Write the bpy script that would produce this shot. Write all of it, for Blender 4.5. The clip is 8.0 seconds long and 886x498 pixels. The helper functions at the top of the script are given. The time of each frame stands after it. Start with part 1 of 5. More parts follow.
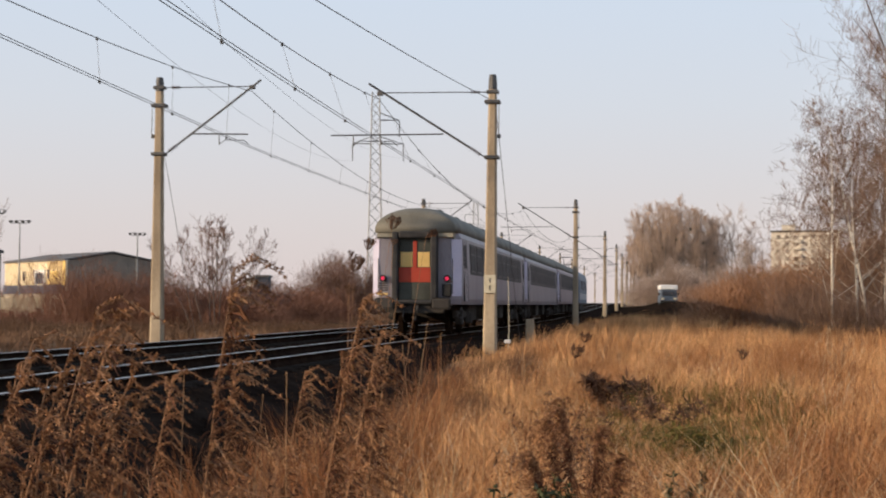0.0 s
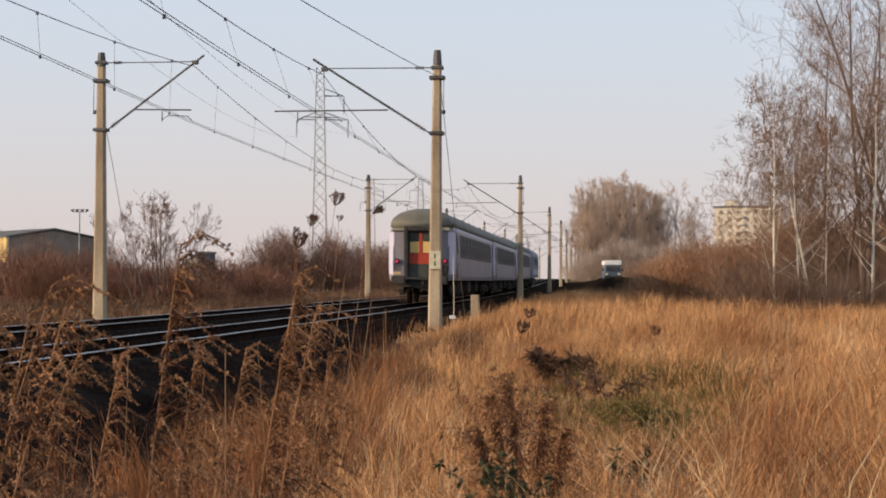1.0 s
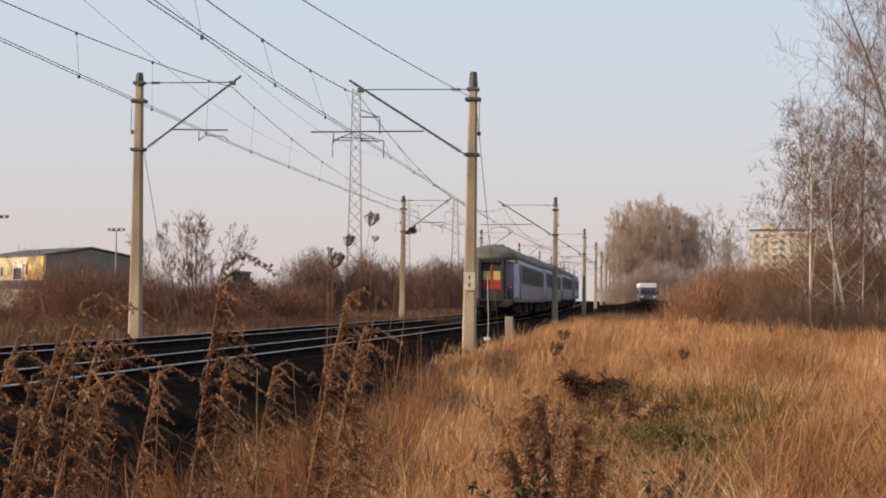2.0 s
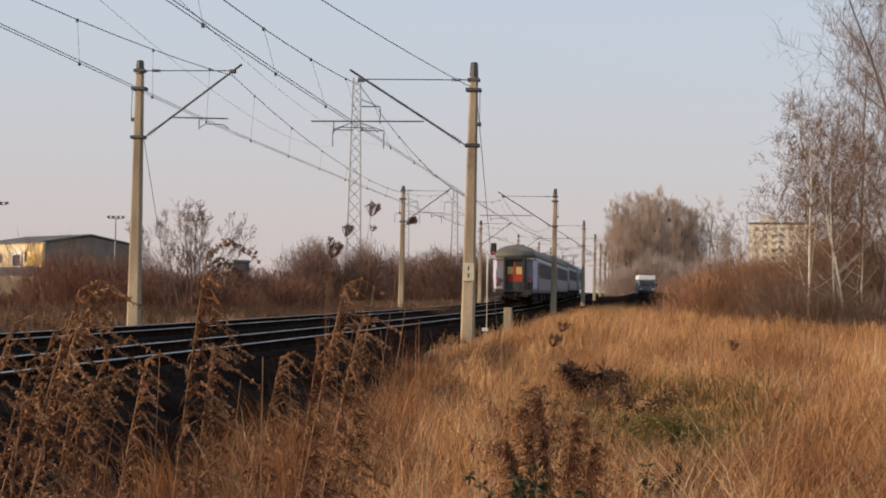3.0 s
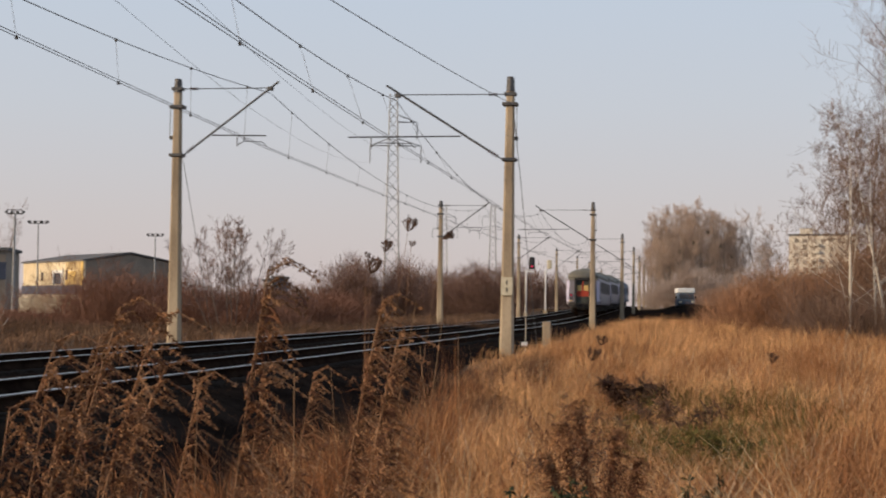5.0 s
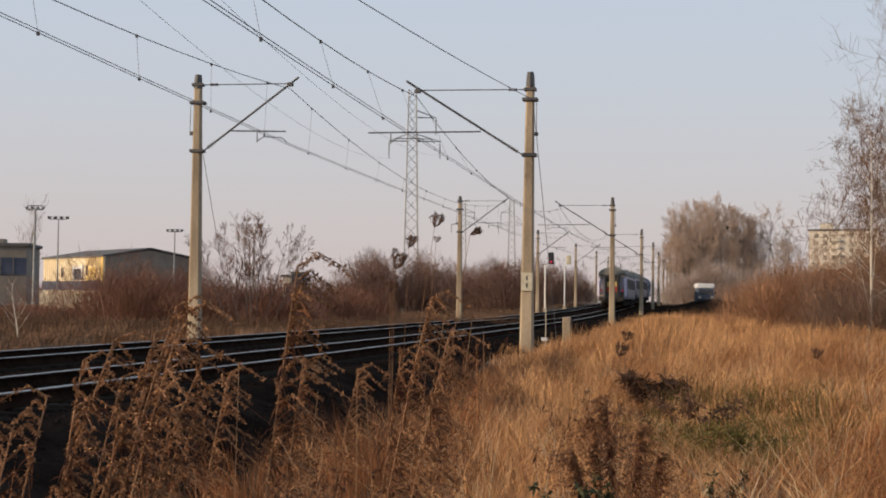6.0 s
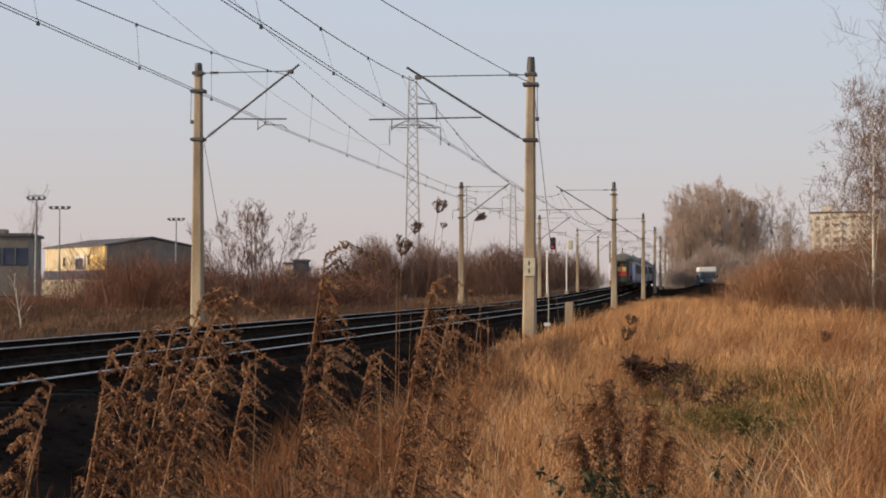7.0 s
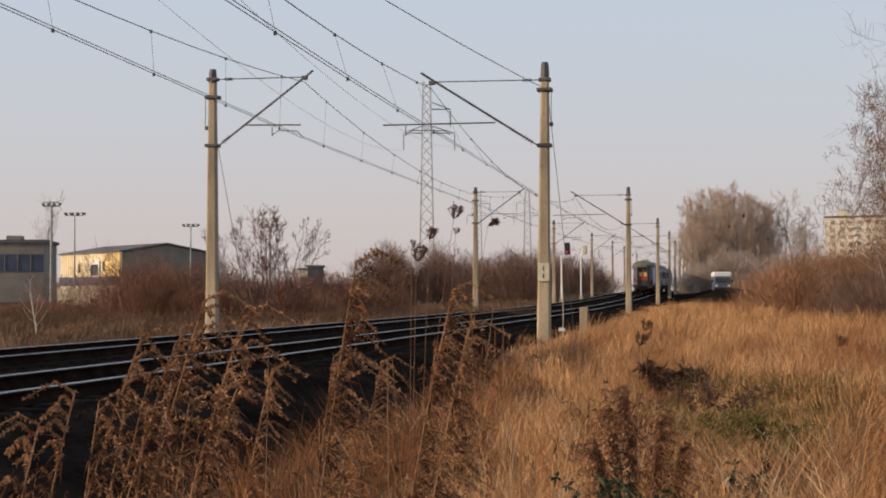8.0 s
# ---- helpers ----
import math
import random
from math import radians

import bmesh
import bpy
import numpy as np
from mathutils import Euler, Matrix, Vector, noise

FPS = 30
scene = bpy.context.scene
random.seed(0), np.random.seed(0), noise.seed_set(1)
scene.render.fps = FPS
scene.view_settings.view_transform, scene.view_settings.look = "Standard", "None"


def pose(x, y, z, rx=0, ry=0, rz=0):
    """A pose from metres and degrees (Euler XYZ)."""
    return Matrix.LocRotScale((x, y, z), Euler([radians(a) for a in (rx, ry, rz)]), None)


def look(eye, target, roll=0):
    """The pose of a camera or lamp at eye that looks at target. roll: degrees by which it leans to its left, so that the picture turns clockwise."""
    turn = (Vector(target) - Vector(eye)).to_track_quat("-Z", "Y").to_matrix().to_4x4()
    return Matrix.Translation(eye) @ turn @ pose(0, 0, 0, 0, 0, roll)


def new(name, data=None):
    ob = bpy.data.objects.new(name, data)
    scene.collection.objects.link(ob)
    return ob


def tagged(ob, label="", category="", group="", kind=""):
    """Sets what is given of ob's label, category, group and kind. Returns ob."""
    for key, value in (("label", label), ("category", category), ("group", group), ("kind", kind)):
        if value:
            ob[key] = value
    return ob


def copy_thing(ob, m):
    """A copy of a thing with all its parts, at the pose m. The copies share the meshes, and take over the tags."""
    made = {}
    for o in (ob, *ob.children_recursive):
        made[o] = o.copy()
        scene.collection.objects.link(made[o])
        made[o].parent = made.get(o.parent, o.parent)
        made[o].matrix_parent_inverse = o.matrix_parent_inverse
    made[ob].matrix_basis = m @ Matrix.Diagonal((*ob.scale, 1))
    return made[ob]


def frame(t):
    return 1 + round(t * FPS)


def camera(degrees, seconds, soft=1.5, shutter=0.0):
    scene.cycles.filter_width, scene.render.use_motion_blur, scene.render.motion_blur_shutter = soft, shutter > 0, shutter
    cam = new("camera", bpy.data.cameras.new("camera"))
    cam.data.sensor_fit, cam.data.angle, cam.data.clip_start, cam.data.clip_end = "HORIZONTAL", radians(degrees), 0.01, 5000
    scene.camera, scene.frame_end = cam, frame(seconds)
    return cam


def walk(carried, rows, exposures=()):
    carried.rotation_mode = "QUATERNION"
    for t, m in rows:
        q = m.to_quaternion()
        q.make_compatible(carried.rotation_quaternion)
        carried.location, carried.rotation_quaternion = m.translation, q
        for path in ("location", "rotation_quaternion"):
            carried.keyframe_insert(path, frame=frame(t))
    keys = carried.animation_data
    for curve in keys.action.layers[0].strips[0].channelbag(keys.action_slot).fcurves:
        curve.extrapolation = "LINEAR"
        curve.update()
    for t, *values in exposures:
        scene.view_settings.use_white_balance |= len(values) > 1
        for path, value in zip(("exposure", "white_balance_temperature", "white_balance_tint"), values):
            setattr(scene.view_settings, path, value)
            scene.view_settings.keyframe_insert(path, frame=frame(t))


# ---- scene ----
EYE = (0.0, 0.0, 1.7)
SHIFT = 0.05      # the hand drifts this far to the left between 5.2 and 6.4 s
# seconds, turn to the left, tilt up, lean to the right (degrees): a hand-held camera on one spot
LOOK = [
    (0, 0.287, 2.059, -0.305),
    (0.5, -1.473, 1.370, -0.943),
    (1, -1.785, 1.167, -0.118),
    (1.5, -0.242, 1.867, -1.020),
    (2, -0.478, 1.959, -0.560),
    (2.2, -0.474, 1.410, -1.136),
    (3.5, -0.637, 1.693, -0.818),
    (4, -0.531, 1.441, -0.272),
    (4.5, -0.004, 1.872, -0.047),
    (5, 0.930, 2.133, -0.572),
    (5.2, 1.937, 2.226, -0.842),
    (6.5, 1.419, 1.666, -0.361),
    (7, 1.687, 1.433, -0.014),
    (7.5, 1.998, 1.312, 0.179),
    (8, 2.224, 1.636, 0.113),
]
cam = camera(32.4, 8.0, soft=1.9, shutter=0.3)
walk(cam, [(t, pose(EYE[0] - (SHIFT if t > 5.6 else 0), EYE[1], EYE[2]) @ pose(0, 0, 0, 90 + tilt, 0, turn) @ pose(0, 0, 0, 0, 0, -lean)) for t, turn, tilt, lean in LOOK],
     exposures=[(0, 0.2), (1.5, 0.15), (2.2, 0.1), (3.3, -0.05), (8.0, -0.05)])

# ---- daylight: low winter sun from the left, thin haze ----
SUN_EL, SUN_AZ = 15.0, 254.0      # degrees; azimuth clockwise from +y
world = bpy.data.worlds.new("winter_sky")
scene.world = world
world.use_nodes = True
wn, wl = world.node_tree.nodes, world.node_tree.links
sky = wn.new("ShaderNodeTexSky")
sky.sky_type, sky.sun_disc = "NISHITA", False
sky.sun_elevation, sky.sun_rotation = radians(SUN_EL), radians(SUN_AZ)
sky.air_density, sky.dust_density, sky.ozone_density = 1.0, 2.0, 1.5
tc = wn.new("ShaderNodeTexCoord")
sep = wn.new("ShaderNodeSeparateXYZ")
wl.new(tc.outputs["Generated"], sep.inputs[0])
haze = wn.new("ShaderNodeValToRGB")
cr = haze.color_ramp
cr.elements[0].position, cr.elements[0].color = 0.0, (0.71, 0.605, 0.59, 1)
cr.elements[1].position, cr.elements[1].color = 1.0, (0.30, 0.42, 0.62, 1)
for pos, col in ((0.06, (0.685, 0.635, 0.645, 1)), (0.13, (0.65, 0.675, 0.735, 1)), (0.22, (0.61, 0.695, 0.815, 1))):
    el = cr.elements.new(pos)
    el.color = col
wl.new(sep.outputs["Z"], haze.inputs["Fac"])
bg_sky, bg_haze, add = wn.new("ShaderNodeBackground"), wn.new("ShaderNodeBackground"), wn.new("ShaderNodeMixShader")
wl.new(sky.outputs[0], bg_sky.inputs["Color"])
bg_sky.inputs["Strength"].default_value = 0.10
wl.new(haze.outputs[0], bg_haze.inputs["Color"])
bg_haze.inputs["Strength"].default_value = 1.0
add.inputs[0].default_value = 0.85
wl.new(bg_sky.outputs[0], add.inputs[1])
wl.new(bg_haze.outputs[0], add.inputs[2])
wl.new(add.outputs[0], wn["World Output"].inputs["Surface"])

sun = new("sun", bpy.data.lights.new("sun", "SUN"))
sun.data.energy, sun.data.angle, sun.data.color = 4.2, radians(0.6), (1.0, 0.76, 0.52)
sa = radians(SUN_AZ)
sun.matrix_basis = look((math.sin(sa) * 100, math.cos(sa) * 100, 100 * math.tan(radians(SUN_EL))), (0, 0, 0))
scene.view_settings.exposure = 0.0


# ---- materials ----
def mat(name, a, b, scale=3.0, rough=0.8, metal=0.0, bump=0.2, fine=40.0, stretch=(1, 1, 1), isl=0.0, per=0.0, spec=0.3, fac=(0.35, 0.65)):
    """Two-tone weathered surface: stains at one scale, grain at another, optional variation per island or per object."""
    m = bpy.data.materials.new(name)
    m.use_nodes = True
    n, l = m.node_tree.nodes, m.node_tree.links
    p = n["Principled BSDF"]
    co = n.new("ShaderNodeTexCoord")
    mp = n.new("ShaderNodeMapping")
    mp.inputs["Scale"].default_value = stretch
    l.new(co.outputs["Object"], mp.inputs[0])
    big, small = n.new("ShaderNodeTexNoise"), n.new("ShaderNodeTexNoise")
    big.inputs["Scale"].default_value, big.inputs["Detail"].default_value = scale, 5
    small.inputs["Scale"].default_value, small.inputs["Detail"].default_value = fine, 3
    l.new(mp.outputs[0], big.inputs["Vector"])
    l.new(mp.outputs[0], small.inputs["Vector"])
    mr = n.new("ShaderNodeMapRange")
    mr.inputs["From Min"].default_value, mr.inputs["From Max"].default_value = fac
    mix0 = n.new("ShaderNodeMath")
    mix0.operation = "MULTIPLY_ADD"
    l.new(small.outputs[0], mix0.inputs[0])
    mix0.inputs[1].default_value = 0.35
    l.new(big.outputs[0], mix0.inputs[2])
    sub = n.new("ShaderNodeMath")
    sub.operation = "SUBTRACT"
    sub.inputs[1].default_value = 0.175
    l.new(mix0.outputs[0], sub.inputs[0])
    l.new(sub.outputs[0], mr.inputs[0])
    col = n.new("ShaderNodeMix")
    col.data_type = "RGBA"
    l.new(mr.outputs[0], col.inputs["Factor"])
    col.inputs["A"].default_value, col.inputs["B"].default_value = (*a, 1), (*b, 1)
    out = col.outputs["Result"]
    for amount, node, sock in ((isl, "ShaderNodeNewGeometry", "Random Per Island"), (per, "ShaderNodeObjectInfo", "Random")):
        if amount:
            rnd = n.new(node)
            vr = n.new("ShaderNodeMapRange")
            vr.inputs["To Min"].default_value, vr.inputs["To Max"].default_value = 1 - amount, 1 + amount
            l.new(rnd.outputs[sock], vr.inputs[0])
            hv = n.new("ShaderNodeHueSaturation")
            l.new(vr.outputs[0], hv.inputs["Value"])
            l.new(out, hv.inputs["Color"])
            out = hv.outputs[0]
    l.new(out, p.inputs["Base Color"])
    p.inputs["Roughness"].default_value, p.inputs["Metallic"].default_value = rough, metal
    p.inputs["Specular IOR Level"].default_value = spec
    if bump:
        bp = n.new("ShaderNodeBump")
        bp.inputs["Strength"].default_value, bp.inputs["Distance"].default_value = bump, 0.02
        l.new(small.outputs[0], bp.inputs["Height"])
        l.new(bp.outputs[0], p.inputs["Normal"])
    return m


def glow(name, col, strength):
    m = bpy.data.materials.new(name)
    m.use_nodes = True
    p = m.node_tree.nodes["Principled BSDF"]
    p.inputs["Base Color"].default_value = (*col, 1)
    p.inputs["Emission Color"].default_value = (*col, 1)
    p.inputs["Emission Strength"].default_value = strength
    return m


M = {
    "soil": mat("soil", (0.05, 0.032, 0.02), (0.12, 0.073, 0.04), 0.25, 0.95, bump=0.6, fine=9, fac=(0.3, 0.7), spec=0.05),
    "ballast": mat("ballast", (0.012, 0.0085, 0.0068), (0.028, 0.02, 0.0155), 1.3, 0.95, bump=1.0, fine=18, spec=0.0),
    # near-black earth; in the ditch most of this darkness is painted shade
    "shade_black_earth": mat("shade_black_earth", (0.009, 0.0064, 0.005), (0.023, 0.016, 0.012), 0.6, 0.95, bump=0.8, fine=8, spec=0.0),
    "rail": mat("rail_steel", (0.42, 0.40, 0.375), (0.55, 0.53, 0.5), 1.5, 0.42, 1.0, 0.05, 60, (1, 0.1, 1)),
    "rust": mat("rail_rust", (0.014, 0.009, 0.007), (0.028, 0.018, 0.013), 4, 0.9, 0.0, 0.3, spec=0.0),
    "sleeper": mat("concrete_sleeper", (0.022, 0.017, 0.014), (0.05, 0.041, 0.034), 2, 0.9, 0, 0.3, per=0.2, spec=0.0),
    "concrete": mat("mast_concrete", (0.24, 0.185, 0.125), (0.44, 0.35, 0.24), 1.4, 0.88, 0, 0.35, 35, (1, 1, 0.25), per=0.08),
    "plate": mat("painted_plate", (0.50, 0.44, 0.31), (0.62, 0.56, 0.42), 5, 0.6, 0, 0.05),
    "ink": mat("dark_paint", (0.03, 0.03, 0.03), (0.07, 0.065, 0.06), 9, 0.6, 0, 0.0),
    "steel": mat("galvanised_dark", (0.07, 0.07, 0.072), (0.15, 0.145, 0.14), 3, 0.6, 0.5, 0.1),
    "lattice": mat("grey_lattice", (0.22, 0.225, 0.23), (0.32, 0.32, 0.32), 1, 0.6, 0.2, 0.0),
    "wire": mat("copper_wire_dull", (0.12, 0.112, 0.108), (0.19, 0.18, 0.17), 2, 0.6, 0.3, 0.0),
    "insul": mat("brown_insulator", (0.05, 0.025, 0.018), (0.09, 0.045, 0.03), 6, 0.3, 0, 0.0),
    "white": mat("white_paint", (0.68, 0.67, 0.64), (0.8, 0.79, 0.77), 2, 0.55, 0, 0.05),
    "black": mat("matt_black", (0.012, 0.012, 0.012), (0.03, 0.028, 0.026), 4, 0.7, 0, 0.1),
}


# ---- mesh helpers ----
def add_box(bm, x0, x1, y0, y1, z0, z1, m=None):
    vs = [bm.verts.new(v) for v in ((x0, y0, z0), (x1, y0, z0), (x1, y1, z0), (x0, y1, z0), (x0, y0, z1), (x1, y0, z1), (x1, y1, z1), (x0, y1, z1))]
    if m is not None:
        for v in vs:
            v.co = m @ v.co
    for f in ((3, 2, 1, 0), (4, 5, 6, 7), (0, 1, 5, 4), (1, 2, 6, 5), (2, 3, 7, 6), (3, 0, 4, 7)):
        bm.faces.new([vs[i] for i in f])
    return vs


def add_bevel(bm, x0, x1, y0, y1, z0, z1, r=0.03, seg=2):
    b = bmesh.new()
    add_box(b, x0, x1, y0, y1, z0, z1)
    bmesh.ops.bevel(b, geom=b.edges[:], offset=r, segments=seg, affect="EDGES", profile=0.5)
    me = bpy.data.meshes.new("tmp")
    b.to_mesh(me)
    b.free()
    bm.from_mesh(me)
    bpy.data.meshes.remove(me)


def add_tube(bm, pts, r0, r1=None, n=6, caps=True):
    """A tapered round bar along points."""
    r1 = r0 if r1 is None else r1
    pts = [Vector(p) for p in pts]
    rings = []
    for i, p in enumerate(pts):
        d = (pts[min(i + 1, len(pts) - 1)] - pts[max(i - 1, 0)]).normalized()
        a = d.cross(Vector((0, 0, 1)) if abs(d.z) < 0.95 else Vector((1, 0, 0))).normalized()
        b = d.cross(a)
        r = r0 + (r1 - r0) * i / (len(pts) - 1)
        rings.append([bm.verts.new(p + r * (math.cos(t) * a + math.sin(t) * b)) for t in [2 * math.pi * k / n for k in range(n)]])
    for q, s in zip(rings, rings[1:]):
        for k in range(n):
            bm.faces.new((q[k], q[(k + 1) % n], s[(k + 1) % n], s[k]))
    if caps:
        bm.faces.new(rings[0])
        bm.faces.new(rings[-1][::-1])


def add_disc(bm, c, axis, r, h, n=16):
    c, axis = Vector(c), Vector(axis).normalized()
    add_tube(bm, [c - axis * h / 2, c + axis * h / 2], r, r, n)


def part(name, bm, material, parent=None, label="", smooth=False):
    me = bpy.data.meshes.new(name)
    bmesh.ops.recalc_face_normals(bm, faces=bm.faces[:])
    bm.to_mesh(me)
    bm.free()
    for f in me.polygons:
        f.use_smooth = smooth
    me.materials.append(material)
    ob = new(name, me)
    ob.parent = parent
    if label:
        ob["label"] = label
    return ob


def soup(name, verts, faces, material, parent=None):
    """A mesh from arrays: verts (n, 3), faces (m, 3 or 4)."""
    me = bpy.data.meshes.new(name)
    verts, faces = np.asarray(verts, np.float32), np.asarray(faces, np.int32)
    k = faces.shape[1]
    me.vertices.add(len(verts))
    me.vertices.foreach_set("co", verts.ravel())
    me.loops.add(faces.size)
    me.loops.foreach_set("vertex_index", faces.ravel())
    me.polygons.add(len(faces))
    me.polygons.foreach_set("loop_start", np.arange(0, faces.size, k, dtype=np.int32))
    me.update(calc_edges=True)
    me.materials.append(material)
    ob = new(name, me)
    ob.parent = parent
    return ob


def thing(name, m, label, category, group="", kind=""):
    ob = new(name)
    ob.matrix_basis = m
    ob.empty_display_size = 0.2
    return tagged(ob, label, category, group, kind)


# ---- the line: axis of the near track, curving gently ----
BEND = 0.034


def heading(y):
    return 0.1325 + BEND * max(0.0, 1 - y / 60)


_Y = np.arange(-80, 4000, 0.5)
_H = 0.1325 + BEND * np.maximum(0, 1 - _Y / 60)
_X = np.concatenate(([0], np.cumsum((_H[1:] + _H[:-1]) / 2 * 0.5)))
_X += -1.36 - np.interp(45.5, _Y, _X)


def rise(y):
    """The line climbs a little in the distance."""
    f = np.clip((np.asarray(y, float) - 85) / 200, 0, 1)
    return 1.3 * f * f * (3 - 2 * f)


def on_line(y, u=0.0, z=0.0):
    """Point at distance y along the view, u metres to the right of the near track's axis."""
    h = heading(y)
    c = 1 / math.sqrt(1 + h * h)
    return Vector((float(np.interp(y, _Y, _X)) + u * c, y - u * h * c, z + float(rise(y))))


def line_pose(y, u=0.0, z=0.0):
    """Pose whose +y runs along the track and +x to its right."""
    p = on_line(y, u, z)
    return pose(p.x, p.y, p.z, 0, 0, -math.degrees(math.atan(heading(y))))


def lateral(x, y):
    """Signed distance right of the near track's axis (arrays)."""
    h = 0.1325 + BEND * np.maximum(0, 1 - y / 60)
    return (x - np.interp(y, _Y, _X)) / np.sqrt(1 + h * h)


RAIL, FAR = 0.70, -4.25        # rail top; offset of the far track's axis


def ground_z(x, y):
    x, y = np.asarray(x, float), np.asarray(y, float)
    u = lateral(x, y)
    z = np.interp(u, (-300, -60, -14, -9.5, -7.6, -6.0, 1.2, 3.2, 5.2, 6.9, 8.2, 12, 40, 300),
                  (0.5, 0.1, 0.15, 0.22, 0.12, 0.3, 0.3, -0.25, -0.36, -0.08, 0.12, 0.25, 0.2, 0.2))
    far = np.clip((y - 24) / 14, 0, 1)          # farther on the ditch is filled up
    z = z * (1 - far * (u > 1.2)) + far * (u > 1.2) * np.interp(u, (1.2, 2.4, 3.4, 5, 9, 40, 300), (0.3, 0.22, 0.2, 0.28, 0.3, 0.2, 0.2))
    z = z + np.where(u > 6, 1, 0) * (0.10 * np.sin(x * 0.7 + 1.3) * np.sin(y * 0.31) + 0.05 * np.sin(x * 1.7 + y * 0.9)) * np.clip((u - 6) / 3, 0, 1)
    z = z + np.where(u < -8, 0.06 * np.sin(x * 0.4) * np.sin(y * 0.23 + 1), 0)
    bank = np.clip((y - 118) / 30, 0, 1) * np.clip((u - 5) / 5, 0, 1) * np.clip((95 - u) / 30, 0, 1)
    z = z + 1.45 * bank * bank * (3 - 2 * bank)
    return z + rise(y) * np.clip((u + 24) / 10, 0, 1) * np.clip((11 - u) / 5, 0, 1)


# ---- ground: one sheet to the horizon ----
def build_ground():
    us = np.concatenate((-np.geomspace(2600, 16, 26), np.arange(-14, 16, 0.45), np.geomspace(17, 2600, 26)))
    ys = np.concatenate((np.arange(-70, -4, 6.0), np.arange(-2, 80, 0.7), np.geomspace(82, 3800, 60)))
    h = 0.1325 + BEND * np.maximum(0, 1 - ys / 60)
    c = 1 / np.sqrt(1 + h * h)
    x = np.interp(ys, _Y, _X)[:, None] + us[None] * c[:, None]
    y = ys[:, None] + 0 * us[None]
    z = ground_z(x, y)
    n, m = x.shape
    i = (np.arange(n - 1)[:, None] * m + np.arange(m - 1)[None]).ravel()
    g = soup("ground", np.stack((x, y, z), -1).reshape(-1, 3), np.stack((i, i + 1, i + m + 1, i + m), -1), M["soil"])
    for f in g.data.polygons:
        f.use_smooth = True
    return tagged(g, "rough field of dark brown soil under dry grass", "ground", kind="structure")


build_ground()


def ribbon(name, prof, y0, y1, step, material, parent=None):
    """A body of constant section (u, z) swept along the line."""
    ys = np.arange(y0, y1 + step, step)
    vs = [on_line(float(y), u, z) for y in ys for u, z in prof]
    k = len(prof)
    fs = [(a * k + j, a * k + (j + 1) % k, (a + 1) * k + (j + 1) % k, (a + 1) * k + j) for a in range(len(ys) - 1) for j in range(k)]
    return soup(name, vs, fs, material, parent)


